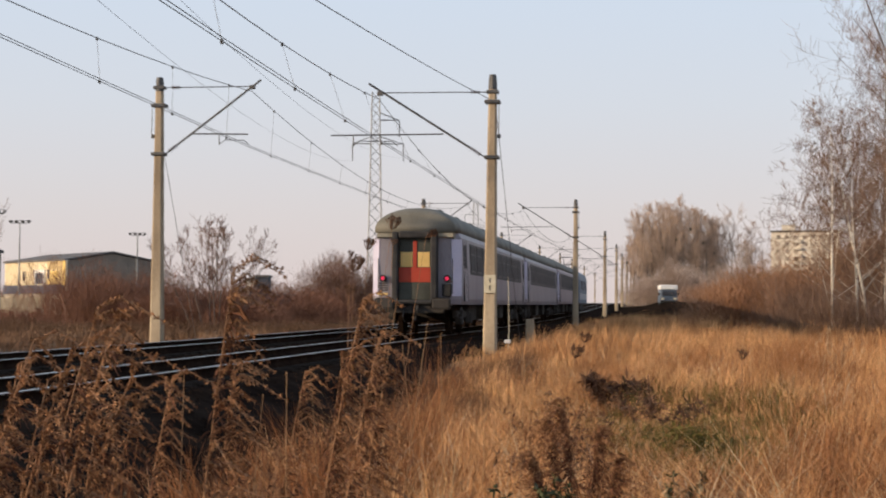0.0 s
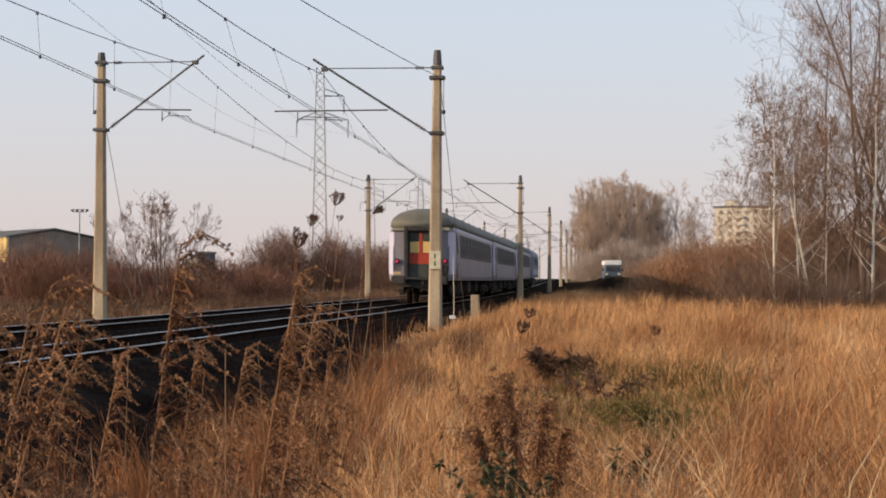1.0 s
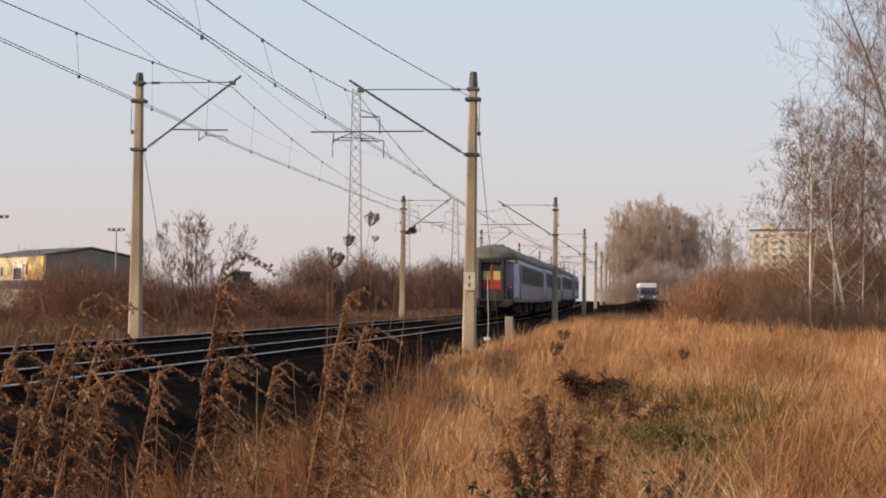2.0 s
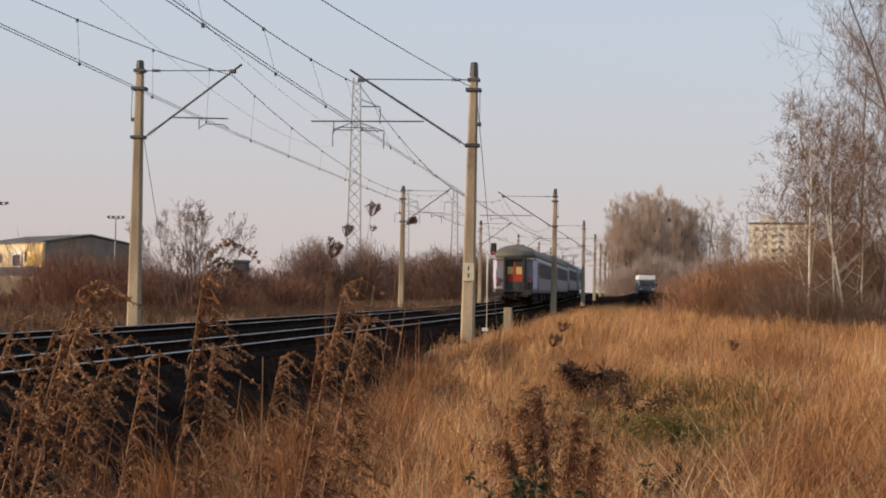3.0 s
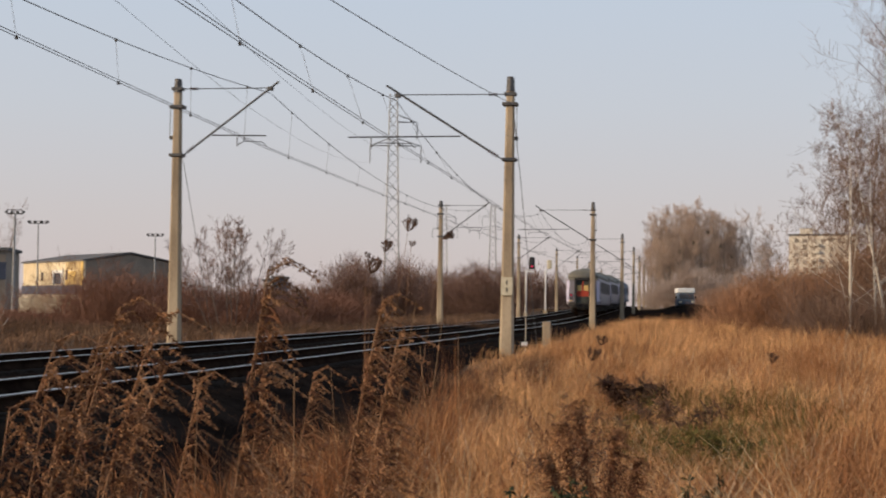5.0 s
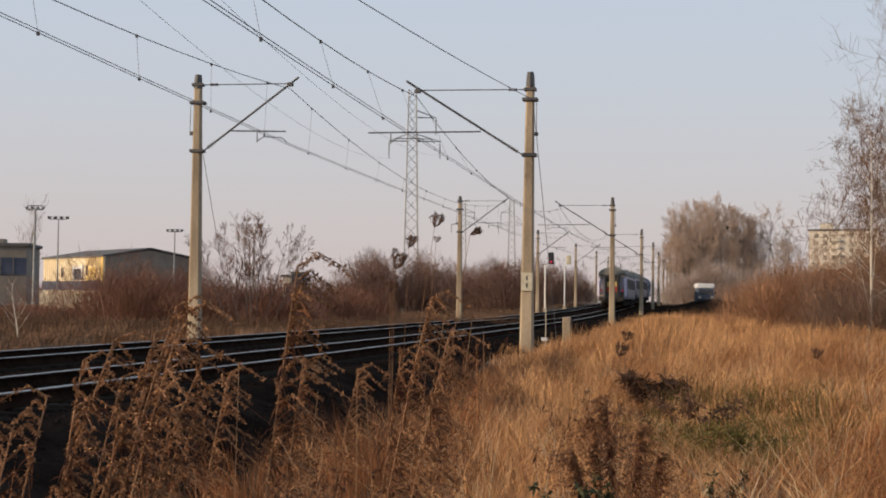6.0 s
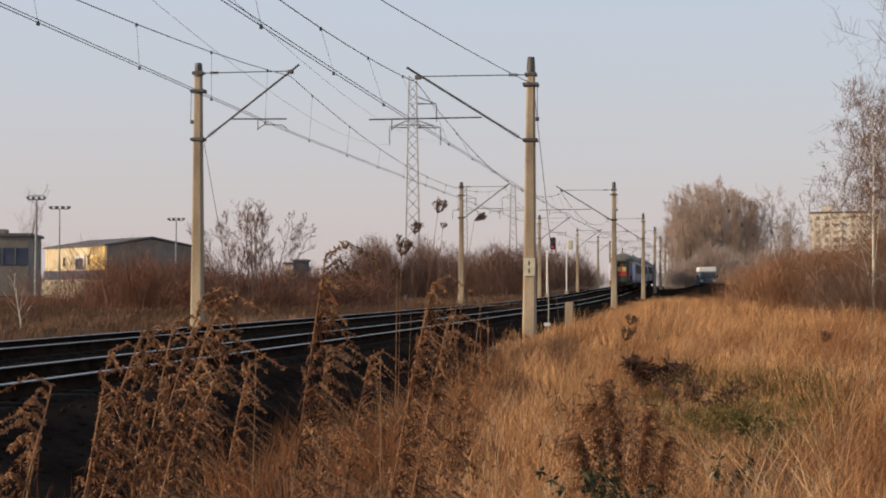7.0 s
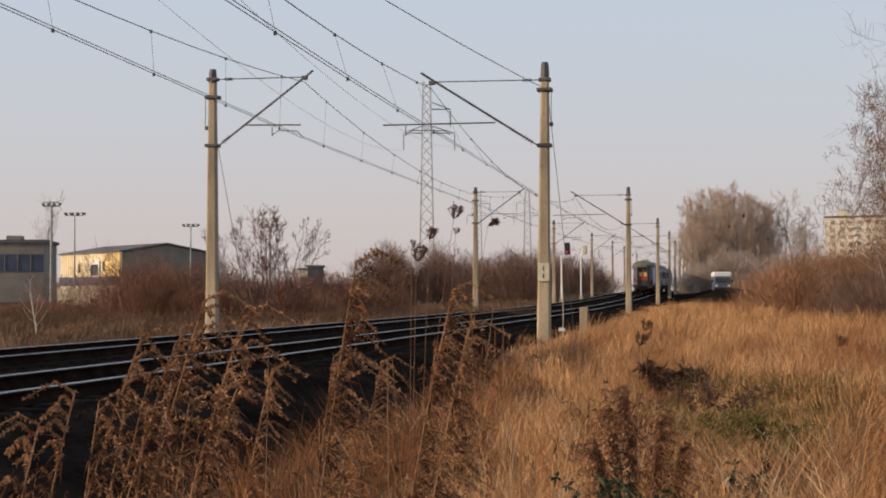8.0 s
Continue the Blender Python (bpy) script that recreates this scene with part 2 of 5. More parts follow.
def build_track():
    # dark strip added over the ditch soil to deepen the embankment's shade
    strip = ribbon("shade_strip", [(3.2, -0.13), (3.6, -0.14), (5.0, -0.27), (5.6, -0.25), (5.6, -0.6), (3.2, -0.6)], -40, 30, 2, M["shade_black_earth"])
    tagged(strip, "ditch beside the ballast, its shade laid on as a black strip", "ground strip", kind="structure")
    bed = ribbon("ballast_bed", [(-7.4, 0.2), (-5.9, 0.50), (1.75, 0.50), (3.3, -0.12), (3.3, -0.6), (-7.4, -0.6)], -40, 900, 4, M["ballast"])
    tagged(bed, "near-black crushed-stone ballast bed under two tracks", "ballast", kind="structure")
    # loose stones on the shoulder and between the rails
    rng = np.random.default_rng(3)
    n = 9000
    y = 6 + 74 * rng.random(n) ** 1.5
    u = rng.uniform(-6.6, 2.6, n)
    z = np.where(u > 1.75, 0.5 - (u - 1.75) * 0.4, np.where(u < -5.9, 0.5 + (u + 5.9) * 0.2, 0.5))
    h = 0.1325 + BEND * np.maximum(0, 1 - y / 60)
    c = 1 / np.sqrt(1 + h * h)
    p = np.stack((np.interp(y, _Y, _X) + u * c, y - u * h * c, z), -1)
    s = rng.uniform(0.025, 0.055, (n, 1, 1))
    octa = np.array([(1, 0, 0), (0, 1, 0), (-1, 0, 0), (0, -1, 0), (0, 0, 0.8), (0, 0, -0.8)])
    v = p[:, None] + octa[None] * s * rng.uniform(0.6, 1.2, (n, 6, 1))
    f = np.array([(0, 1, 4), (1, 2, 4), (2, 3, 4), (3, 0, 4), (1, 0, 5), (2, 1, 5), (3, 2, 5), (0, 3, 5)])
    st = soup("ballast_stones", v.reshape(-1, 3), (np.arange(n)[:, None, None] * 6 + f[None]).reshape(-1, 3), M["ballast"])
    tagged(st, "loose dark ballast stones on the bed", "stones", kind="stuff")
    for axis, nm in ((0.0, "near"), (FAR, "far")):
        tr = thing("railway_track", pose(0, 0, 0), "steel rails with polished heads on concrete sleepers in dark ballast", "railway track", "tracks", "structure")
        for side in (-0.7525, 0.7525):
            a = axis + side
            ribbon("rail_web", [(a - 0.07, RAIL - 0.17), (a - 0.07, RAIL - 0.15), (a - 0.012, RAIL - 0.12), (a - 0.012, RAIL - 0.045), (a - 0.035, RAIL - 0.035), (a - 0.035, RAIL - 0.006), (a + 0.035, RAIL - 0.006), (a + 0.035, RAIL - 0.035), (a + 0.012, RAIL - 0.045), (a + 0.012, RAIL - 0.12), (a + 0.07, RAIL - 0.15), (a + 0.07, RAIL - 0.17)], -30, 700, 3, M["rust"], tr)
            ribbon("rail_head", [(a - 0.0365, RAIL - 0.014), (a - 0.034, RAIL - 0.01), (a - 0.024, RAIL), (a + 0.024, RAIL), (a + 0.034, RAIL - 0.01), (a + 0.0365, RAIL - 0.014)], -30, 700, 3, M["rail"], tr)
        bm = bmesh.new()
        add_box(bm, -1.3, 1.3, -0.13, 0.13, -0.18, 0.035)
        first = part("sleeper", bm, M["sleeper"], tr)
        first.matrix_basis = line_pose(8, axis, 0.5)
        for k in range(1, 150):
            o = new("sleeper", first.data)
            o.parent = tr
            o.matrix_basis = line_pose(8 + 0.62 * k, axis, 0.5)


build_track()


# ---- contact-line masts ----
def build_mast(name, group, s, rod, tip, tube, hang, wire, z_top, z_rod, z_diag, z_tip, z_tube, z_wire, z_collar, foot):
    """One mast; its origin on the line at eye height, s: direction of the arm along x."""
    t = thing(name, pose(0, 0, 0), "tapered weathered concrete contact-line mast with steel cantilever arm", "catenary mast", group)
    bm = bmesh.new()
    w0, w1, h0, h1 = 0.205, 0.12, foot, z_top - 0.42
    rings = []
    for z, w in ((h0, w0), (h1, w1)):
        d = w * 0.82
        b = 0.05
        rings.append([bm.verts.new((x, y, z)) for x, y in ((w - b, -d), (w, -d + b), (w, d - b), (w - b, d), (-w + b, d), (-w, d - b), (-w, -d + b), (-w + b, -d))])
    for k in range(8):
        bm.faces.new((rings[0][k], rings[0][(k + 1) % 8], rings[1][(k + 1) % 8], rings[1][k]))
    bm.faces.new(rings[0][::-1])
    bm.faces.new(rings[1])
    part("shaft", bm, M["concrete"], t)
    bm = bmesh.new()
    add_tube(bm, [(0, 0, h1 - 0.02), (0, 0, z_top - 0.1), (0, 0, z_top)], 0.135, 0.10, 10)
    part("cap", bm, M["steel"], t, "dark steel cap of the mast")
    for z, r in ((z_collar, 0.2), (z_diag, 0.19), (z_rod, 0.15)):
        bm = bmesh.new()
        add_bevel(bm, -r - 0.03, r + 0.03, -r * 0.9, r * 0.9, z - 0.05, z + 0.05, 0.015, 1)
        part("collar", bm, M["steel"], t, "steel clamp")
    bm = bmesh.new()
    add_tube(bm, [(s * 0.15, 0, z_rod), (s * rod, 0, z_rod)], 0.017, n=6)
    part("tie_rod", bm, M["steel"], t)
    bm = bmesh.new()
    a, b = Vector((s * 0.2, 0, z_diag)), Vector((s * tip, 0, z_tip))
    add_tube(bm, [a + (b - a) * 0.13, b], 0.034, n=8)
    add_tube(bm, [a, a + (b - a) * 0.13], 0.02, n=6)
    part("cantilever_tube", bm, M["steel"], t)
    bm = bmesh.new()
    for q in range(4):
        c = a + (b - a) * (0.05 + 0.022 * q)
        add_disc(bm, c, b - a, 0.06, 0.03, 10)
    part("insulator", bm, M["insul"], t, "brown ribbed insulator")
    bm = bmesh.new()
    for q in range(4):
        add_disc(bm, (s * (0.42 + 0.07 * q), 0, z_rod), (1, 0, 0), 0.05, 0.03, 10)
    part("insulator", bm, M["insul"], t, "brown ribbed insulator")
    # clamp where the messenger wire hangs
    bm = bmesh.new()
    add_bevel(bm, s * rod - 0.1, s * rod + 0.1, -0.05, 0.05, z_rod - 0.09, z_rod + 0.04, 0.02, 1)
    part("messenger_clamp", bm, M["steel"], t)
    bm = bmesh.new()
    add_tube(bm, [(s * tube[0], 0, z_tube + 0.03), (s * tube[1], 0, z_tube)], 0.024, n=6)
    part("register_tube", bm, M["steel"], t)
    bm = bmesh.new()
    hz = z_tube - 0.02
    add_tube(bm, [(s * hang, 0, hz), (s * hang, 0, hz - 0.32)], 0.018, n=5)
    out = 1 if wire > hang else -1
    add_tube(bm, [(s * hang, 0, hz - 0.28), (s * (hang + out * 0.2), 0, hz - 0.15), (s * (wire - out * 0.15), 0, hz - 0.17), (s * wire, 0, hz - 0.30)], 0.014, n=5)
    part("steady_arm", bm, M["steel"], t)
    bm = bmesh.new()
    add_tube(bm, [(-s * 0.2, -0.1, z_collar), (-s * 0.21, -0.12, z_tube - 0.05)], 0.012, n=5)
    add_bevel(bm, -s * 0.2 - 0.05, -s * 0.2 + 0.05, -0.06, 0.04, z_tube - 0.1, z_tube + 0.02, 0.01, 1)
    part("earth_cable", bm, M["steel"], t)
    return t


MAST_R = dict(s=-1, rod=3.4, tip=3.75, tube=(1.47, 4.9), hang=4.2, wire=2.85, z_top=6.82, z_rod=6.3, z_diag=4.35, z_tip=6.58, z_tube=5.02, z_wire=4.76, z_collar=6.0, foot=-1.75)
MAST_L = dict(s=1, rod=3.0, tip=3.28, tube=(1.1, 2.88), hang=1.95, wire=2.9, z_top=7.08, z_rod=6.76, z_diag=4.66, z_tip=6.96, z_tube=5.26, z_wire=4.98, z_collar=6.19, foot=-1.75)
U_R, U_L = 2.57, -8.08
Y_R = [-12.0, 45.5, 99.5, 147.5, 190, 235, 285, 335, 385]
Y_L = [-10.0, 46.7, 102.0, 157, 204, 243, 275, 325, 385]
OFF_R = [2.57, 2.57, 2.3, 2.7, 2.8, 2.6, 2.5, 2.5, 2.5]
OFF_L = [-8.08, -8.08, -8.1, -8.25, -7.8, -7.4, -7.2, -7.2, -7.2]


def build_masts():
    r = build_mast("catenary_mast", "masts beside the near track", **MAST_R)
    r.matrix_basis = line_pose(Y_R[1], U_R, EYE[2]) @ pose(0, 0, 0, 0, 0.4, 0)     # leans a little
    for y, u in list(zip(Y_R, OFF_R))[:1] + list(zip(Y_R, OFF_R))[2:]:
        copy_thing(r, line_pose(y, u, EYE[2]))
    bm = bmesh.new()
    add_bevel(bm, -0.17, 0.17, -0.205, -0.155, 0.32, 0.86, 0.008, 1)
    plate = part("number_plate", bm, M["plate"], r, "pale plate with dark bars")
    for z in (0.64, 0.42):
        bm = bmesh.new()
        add_box(bm, -0.02, 0.025, -0.2095, -0.2045, z, z + 0.13)
        part("bar", bm, M["ink"], plate)
    l = build_mast("catenary_mast", "masts beside the far track", **MAST_L)
    l.matrix_basis = line_pose(Y_L[1], U_L, EYE[2])
    for y, u in list(zip(Y_L, OFF_L))[:1] + list(zip(Y_L, OFF_L))[2:]:
        copy_thing(l, line_pose(y, u, EYE[2]))


build_masts()


def wire_curve(name, pts, r, label):
    """One wire as a thin round curve."""
    cu = bpy.data.curves.new(name, "CURVE")
    cu.dimensions, cu.bevel_depth, cu.bevel_resolution = "3D", r, 1
    for run in pts:
        sp = cu.splines.new("POLY")
        sp.points.add(len(run) - 1)
        for q, p in zip(sp.points, run):
            q.co = (*p, 1)
    cu.materials.append(M["wire"])
    return tagged(new(name, cu), label, "wire", "overhead wires")


def build_wires():
    def run(ys, us, z, sags, n=20):
        pts = []
        for k in range(len(ys) - 1):
            a, b = on_line(ys[k], us[k], EYE[2] + z), on_line(ys[k + 1], us[k + 1], EYE[2] + z)
            sag = sags[min(k, len(sags) - 1)]
            pts += [a.lerp(b, j / n) - Vector((0, 0, sag * 4 * (j / n) * (1 - j / n))) for j in range(n)]
        pts.append(on_line(ys[-1], us[-1], EYE[2] + z))
        return pts

    for ys, offs, cfg, nm, mess_in, cont_in, cont_sag, dz in ((Y_R, OFF_R, MAST_R, "near", 3.9, 2.8, 0.2, -0.2), (Y_L, OFF_L, MAST_L, "far", 2.7, 3.4, 0.05, -0.1)):
        s = cfg["s"]
        mess = run(ys, [u + s * cfg["rod"] + (mess_in if k == 0 else 0) for k, u in enumerate(offs)], cfg["z_rod"] - 0.16, (1.1, 1.4, 1.1, 0.8))
        cont = run(ys, [u + s * cfg["wire"] + (cont_in if k == 0 else 0) for k, u in enumerate(offs)], cfg["z_tube"] - 0.32 + dz * 0.8, (cont_sag, 0.05))
        wire_curve("messenger_wire", [mess], 0.011, "thin dark messenger wire sagging over the %s track" % nm)
        wire_curve("contact_wire", [cont, [p + Vector((0.06, 0, 0.03)) for p in cont]], 0.0085, "taut dark contact wires over the %s track" % nm)
        drops = [[a, b] for k, (a, b) in enumerate(zip(mess, cont)) if k % 2 and k < 60]
        wire_curve("dropper_wire", drops, 0.0045, "thin vertical droppers between messenger and contact wire")
        clips = bmesh.new()
        for a, b in drops:
            for p in (a, b):
                add_box(clips, p.x - 0.025, p.x + 0.025, p.y - 0.03, p.y + 0.03, p.z - 0.05, p.z + 0.02)
        tagged(part("wire_clips", clips, M["steel"]), "small dark clamps on the overhead wires", "wire clamp", kind="stuff")
    wire_curve("feeder_wire", [run(Y_R[:2], [OFF_R[0] + 0.22 - 3.2, OFF_R[1] + 0.22], MAST_R["z_collar"] - 0.05, (0.6,))], 0.010, "dark feeder wire ending at a mast collar")
    # conductors of the high-voltage line, from a pylon behind the viewer
    for x, z, dx in ((-12.15, 19.06, -2.3), (-5.97, 19.44, -8.9)):
        pts = [Vector((x + dx * k / 30, 185 - 245 * k / 30, z - 24.0 * (k / 30) * (1 - k / 30))) for k in range(31)]
        wire_curve("power_line", [pts], 0.009, "thin grey high-voltage conductor in a long sag")
    # stays from the first masts to the ground
    for y, u, cfg in ((Y_R[1], U_R, MAST_R), (Y_L[1], U_L, MAST_L)):
        a = on_line(y, u - cfg["s"] * 0.12, EYE[2] + cfg["z_collar"])
        b = on_line(y + 5.5, u - cfg["s"] * 0.4, 0.1)
        wire_curve("guy_wire", [[a, b]], 0.010, "steel stay running from mast to ground")


build_wires()


# ---- passenger train ----
PAINT = {
    # whitish coach sides darkened here: the shade is in the paint colour
    "lilac": mat("shaded_white_coach_paint", (0.185, 0.168, 0.195), (0.26, 0.24, 0.265), 0.8, 0.42, 0, 0.05, 14, (1, 1, 0.4)),
    # same white coach, kept bright for the end corners that catch light
    "corner": mat("lit_corner_paint", (0.44, 0.42, 0.56), (0.56, 0.54, 0.66), 0.8, 0.45, 0, 0.05, 14),
    "rose": mat("shaded_rose_white_paint", (0.22, 0.17, 0.185), (0.29, 0.235, 0.25), 0.8, 0.45, 0, 0.05, 14, (1, 1, 0.4)),
    "band": mat("dark_window_band", (0.03, 0.027, 0.031), (0.055, 0.05, 0.055), 1.2, 0.55, 0, 0.03, spec=0.15),
    "roof": mat("grey_roof_paint", (0.12, 0.115, 0.095), (0.19, 0.18, 0.15), 0.9, 0.7, 0, 0.1, 20),
    "cream": mat("cream_roof_end", (0.22, 0.205, 0.16), (0.32, 0.30, 0.24), 1.4, 0.7, 0, 0.1, 20),
    "glass": mat("tinted_glass", (0.018, 0.018, 0.024), (0.03, 0.03, 0.038), 2, 0.5, 0, 0.0, spec=0.08),
    "red": mat("red_door_paint", (0.33, 0.04, 0.022), (0.42, 0.06, 0.03), 2, 0.5, 0, 0.05),
    "yellow": mat("yellow_door_paint", (0.62, 0.42, 0.14), (0.72, 0.5, 0.2), 2, 0.5, 0, 0.05),
    "grey": mat("grey_green_door", (0.035, 0.037, 0.03), (0.065, 0.068, 0.055), 2, 0.55, 0, 0.05),
    "rubber": mat("bellows_rubber", (0.022, 0.022, 0.024), (0.045, 0.042, 0.04), 3, 0.75, 0, 0.3),
    "under": mat("underframe_grime", (0.025, 0.022, 0.02), (0.055, 0.048, 0.042), 2, 0.85, 0, 0.3),
    "blue": mat("blue_green_loco_paint", (0.05, 0.09, 0.14), (0.08, 0.13, 0.19), 1, 0.45, 0, 0.05),
    "loco_grey": mat("loco_grey_band", (0.32, 0.33, 0.36), (0.4, 0.41, 0.44), 1, 0.5, 0, 0.05),
    "lamp": glow("red_tail_lamp", (0.75, 0.02, 0.10), 0.14),
}


def hull(bm, L, prof, ends):
    """Loft of a closed section (x, z) along y; ends: rows of (distance from the end, width factor, top drop)."""
    half = L / 2
    st = [(-half + d, w, t) for d, w, t in ends] + [(half - d, w, t) for d, w, t in reversed(ends)]
    zt = max(z for _, z in prof)
    zb = min(z for _, z in prof)
    rings = [[bm.verts.new((x * w, y, z - t * ((z - zb) / (zt - zb)) ** 2)) for x, z in prof] for y, w, t in st]
    k = len(prof)
    for q, s in zip(rings, rings[1:]):
        for j in range(k):
            bm.faces.new((q[j], q[(j + 1) % k], s[(j + 1) % k], s[j]))
    bm.faces.new(rings[0][::-1])
    bm.faces.new(rings[-1])


def add_bogie(t, y, base=2.5):
    b = bmesh.new()
    for s in (-1, 1):
        add_bevel(b, s * 1.0 - 0.08, s * 1.0 + 0.08, y - base / 2 - 0.5, y + base / 2 + 0.5, 0.55, 0.78, 0.04, 1)
        for a in (-1, 1):
            add_bevel(b, s * 1.08 - 0.12, s * 1.08 + 0.12, y + a * base / 2 - 0.2, y + a * base / 2 + 0.2, 0.34, 0.68, 0.04, 1)
            add_tube(b, [(s * 1.05, y + a * (base / 2 - 0.45), 0.42), (s * 1.05, y + a * (base / 2 - 0.45), 0.85)], 0.1, n=8)
    add_box(b, -1.0, 1.0, y - 0.25, y + 0.25, 0.5, 0.9)
    bog = part("bogie_frame", b, PAINT["under"], t)
    for a in (-1, 1):
        b = bmesh.new()
        for s in (-1, 1):
            add_disc(b, (s * 0.76, y + a * base / 2, 0.46), (1, 0, 0), 0.46, 0.13, 20)
            add_disc(b, (s * 0.70, y + a * base / 2, 0.46), (1, 0, 0), 0.49, 0.03, 20)
        add_tube(b, [(-0.8, y + a * base / 2, 0.46), (0.8, y + a * base / 2, 0.46)], 0.08, n=8)
        part("wheelset", b, M["rust"], bog)


def build_coach(label, paint, lamps):
    t = thing("passenger_coach", pose(0, 0, 0), label, "train coach", "coaches of the train")
    L, W = 24.3, 1.415
    ends = [(0.0, 0.80, 0.0), (0.42, 0.985, 0.0), (0.6, 1.0, 0.0)]
    bm = bmesh.new()
    prof = [(-W + 0.04, 0.98), (-W, 1.15), (-W, 2.0), (-W + 0.05, 3.05), (-W + 0.13, 3.24), (W - 0.13, 3.24), (W - 0.05, 3.05), (W, 2.0), (W, 1.15), (W - 0.04, 0.98)]
    hull(bm, L, prof, ends)
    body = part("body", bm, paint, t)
    bm = bmesh.new()
    rp = [(-W + 0.115, 3.2)] + [(-(W - 0.11) * math.cos(a), 3.22 + 0.78 * math.sin(a) ** 0.85) for a in [math.pi * k / 16 for k in range(1, 16)]] + [(W - 0.115, 3.2)]
    hull(bm, L + 0.3, rp, [(0.0, 0.95, 0.26), (0.10, 0.98, 0.13), (0.35, 0.997, 0.03), (0.8, 1.0, 0.0), (1.3, 1, 0)])
    roof = part("roof", bm, PAINT["roof"], t, "grey rounded roof", True)
    for k in range(5):
        bm = bmesh.new()
        y = -8.5 + 4.2 * k
        add_bevel(bm, -0.35, 0.35, y - 0.3, y + 0.3, 3.98, 4.12, 0.05, 1)
        part("roof_vent", bm, PAINT["roof"], roof)
    # cornice over each end wall
    for e in (-1, 1):
        bm = bmesh.new()
        yb = e * (L / 2 + 0.06)
        outer = [(-(W - 0.2) * math.cos(a), 3.2 + 0.52 * math.sin(a)) for a in [math.pi * k / 12 for k in range(13)]]
        va = [bm.verts.new((x, yb - e * 0.3, z)) for x, z in outer] + [bm.verts.new((W - 0.2, yb - e * 0.3, 2.98)), bm.verts.new((-W + 0.2, yb - e * 0.3, 2.98))]
        vb = [bm.verts.new((x * 0.98, yb + e * 0.05, z * 0.997)) for x, z in outer] + [bm.verts.new(((W - 0.2) * 0.98, yb + e * 0.05, 3.06)), bm.verts.new((-(W - 0.2) * 0.98, yb + e * 0.05, 3.06))]
        for j in range(len(va)):
            bm.faces.new((va[j], va[(j + 1) % len(va)], vb[(j + 1) % len(va)], vb[j]))
        bm.faces.new(vb)
        part("roof_end", bm, PAINT["cream"], t, "pale dirty roof end")
        # gangway: bellows frame, door with coloured panels
        bm = bmesh.new()
        y0, y1 = sorted((e * (L / 2 - 0.02), e * (L / 2 + 0.26)))
        for x0, x1, z0, z1 in ((-0.70, -0.50, 1.02, 3.22), (0.50, 0.72, 1.02, 3.22), (-0.5, 0.5, 3.02, 3.24), (-0.7, 0.7, 0.98, 1.12)):
            add_bevel(bm, x0, x1, y0, y1, z0, z1, 0.05, 2)
        part("gangway_bellows", bm, PAINT["rubber"], t, "black rubber gangway frame")
        yd = e * (L / 2 + 0.03)
        bm = bmesh.new()
        add_bevel(bm, -0.5, 0.5, yd - 0.03, yd + 0.03, 1.12, 3.05, 0.01, 1)
        door = part("end_door", bm, PAINT["grey"], t, "grey end door with red and yellow panels")
        bm = bmesh.new()
        add_bevel(bm, -0.5, 0.5, yd - 0.04, yd + 0.04, 1.66, 2.12, 0.01, 1)
        add_bevel(bm, -0.06, 0.06, yd - 0.05, yd + 0.05, 2.1, 2.95, 0.01, 1)
        part("red_panel", bm, PAINT["red"], door)
        for x0, x1 in ((-0.46, -0.08), (0.08, 0.46)):
            bm = bmesh.new()
            add_bevel(bm, x0, x1, yd - 0.036, yd + 0.036, 2.13, 2.6, 0.01, 1)
            part("yellow_panel", bm, PAINT["yellow"], door)
        for s in (-1, 1):
            # thin plates added on the bevels to carry the painted corner brightness
            bm = bmesh.new()
            xa, xb, ya, yb2 = s * 0.805 * W, s * 0.985 * W, e * (L / 2 + 0.006), e * (L / 2 - 0.41)
            vs = [bm.verts.new((x, y, z)) for z in (1.24, 3.0) for x, y in ((xa, ya), (xb + s * 0.008, yb2), (xb - s * 0.02, yb2 - e * 0.01), (xa - s * 0.02, ya - e * 0.02))]
            for f in ((3, 2, 1, 0), (4, 5, 6, 7), (0, 1, 5, 4), (1, 2, 6, 5), (2, 3, 7, 6), (3, 0, 4, 7)):
                bm.faces.new([vs[i] for i in f])
            part("lit_corner", bm, PAINT["corner"], t, "end-wall corner plate, sunlight put into its pale colour")
        bm = bmesh.new()
        add_box(bm, -0.9, 0.9, e * (L / 2 + 0.02) - 0.12, e * (L / 2 + 0.02) + 0.02, 0.72, 1.08)
        beam = part("buffer_beam", bm, PAINT["under"], t)
        for s in (-1, 1):
            bm = bmesh.new()
            add_tube(bm, [(s * 0.875, e * (L / 2), 1.0), (s * 0.875, e * (L / 2 + 0.45), 1.0)], 0.11, n=12)
            add_bevel(bm, s * 0.875 - 0.3, s * 0.875 + 0.3, e * (L / 2 + 0.5) - 0.04, e * (L / 2 + 0.5) + 0.04, 0.82, 1.18, 0.07, 2)
            part("buffer", bm, PAINT["under"], beam)
            bm = bmesh.new()
            add_disc(bm, (s * 1.0, e * (L / 2 + 0.06), 1.78), (0, 1, 0), 0.11, 0.1, 16)
            lamp = part("tail_lamp_housing", bm, M["black"], t)
            if lamps and e < 0:
                bm = bmesh.new()
                add_disc(bm, (s * 1.0, e * (L / 2 + 0.115), 1.78), (0, 1, 0), 0.062, 0.03, 16)
                part("lens", bm, PAINT["lamp"], lamp, "glowing red lens")
            bm = bmesh.new()
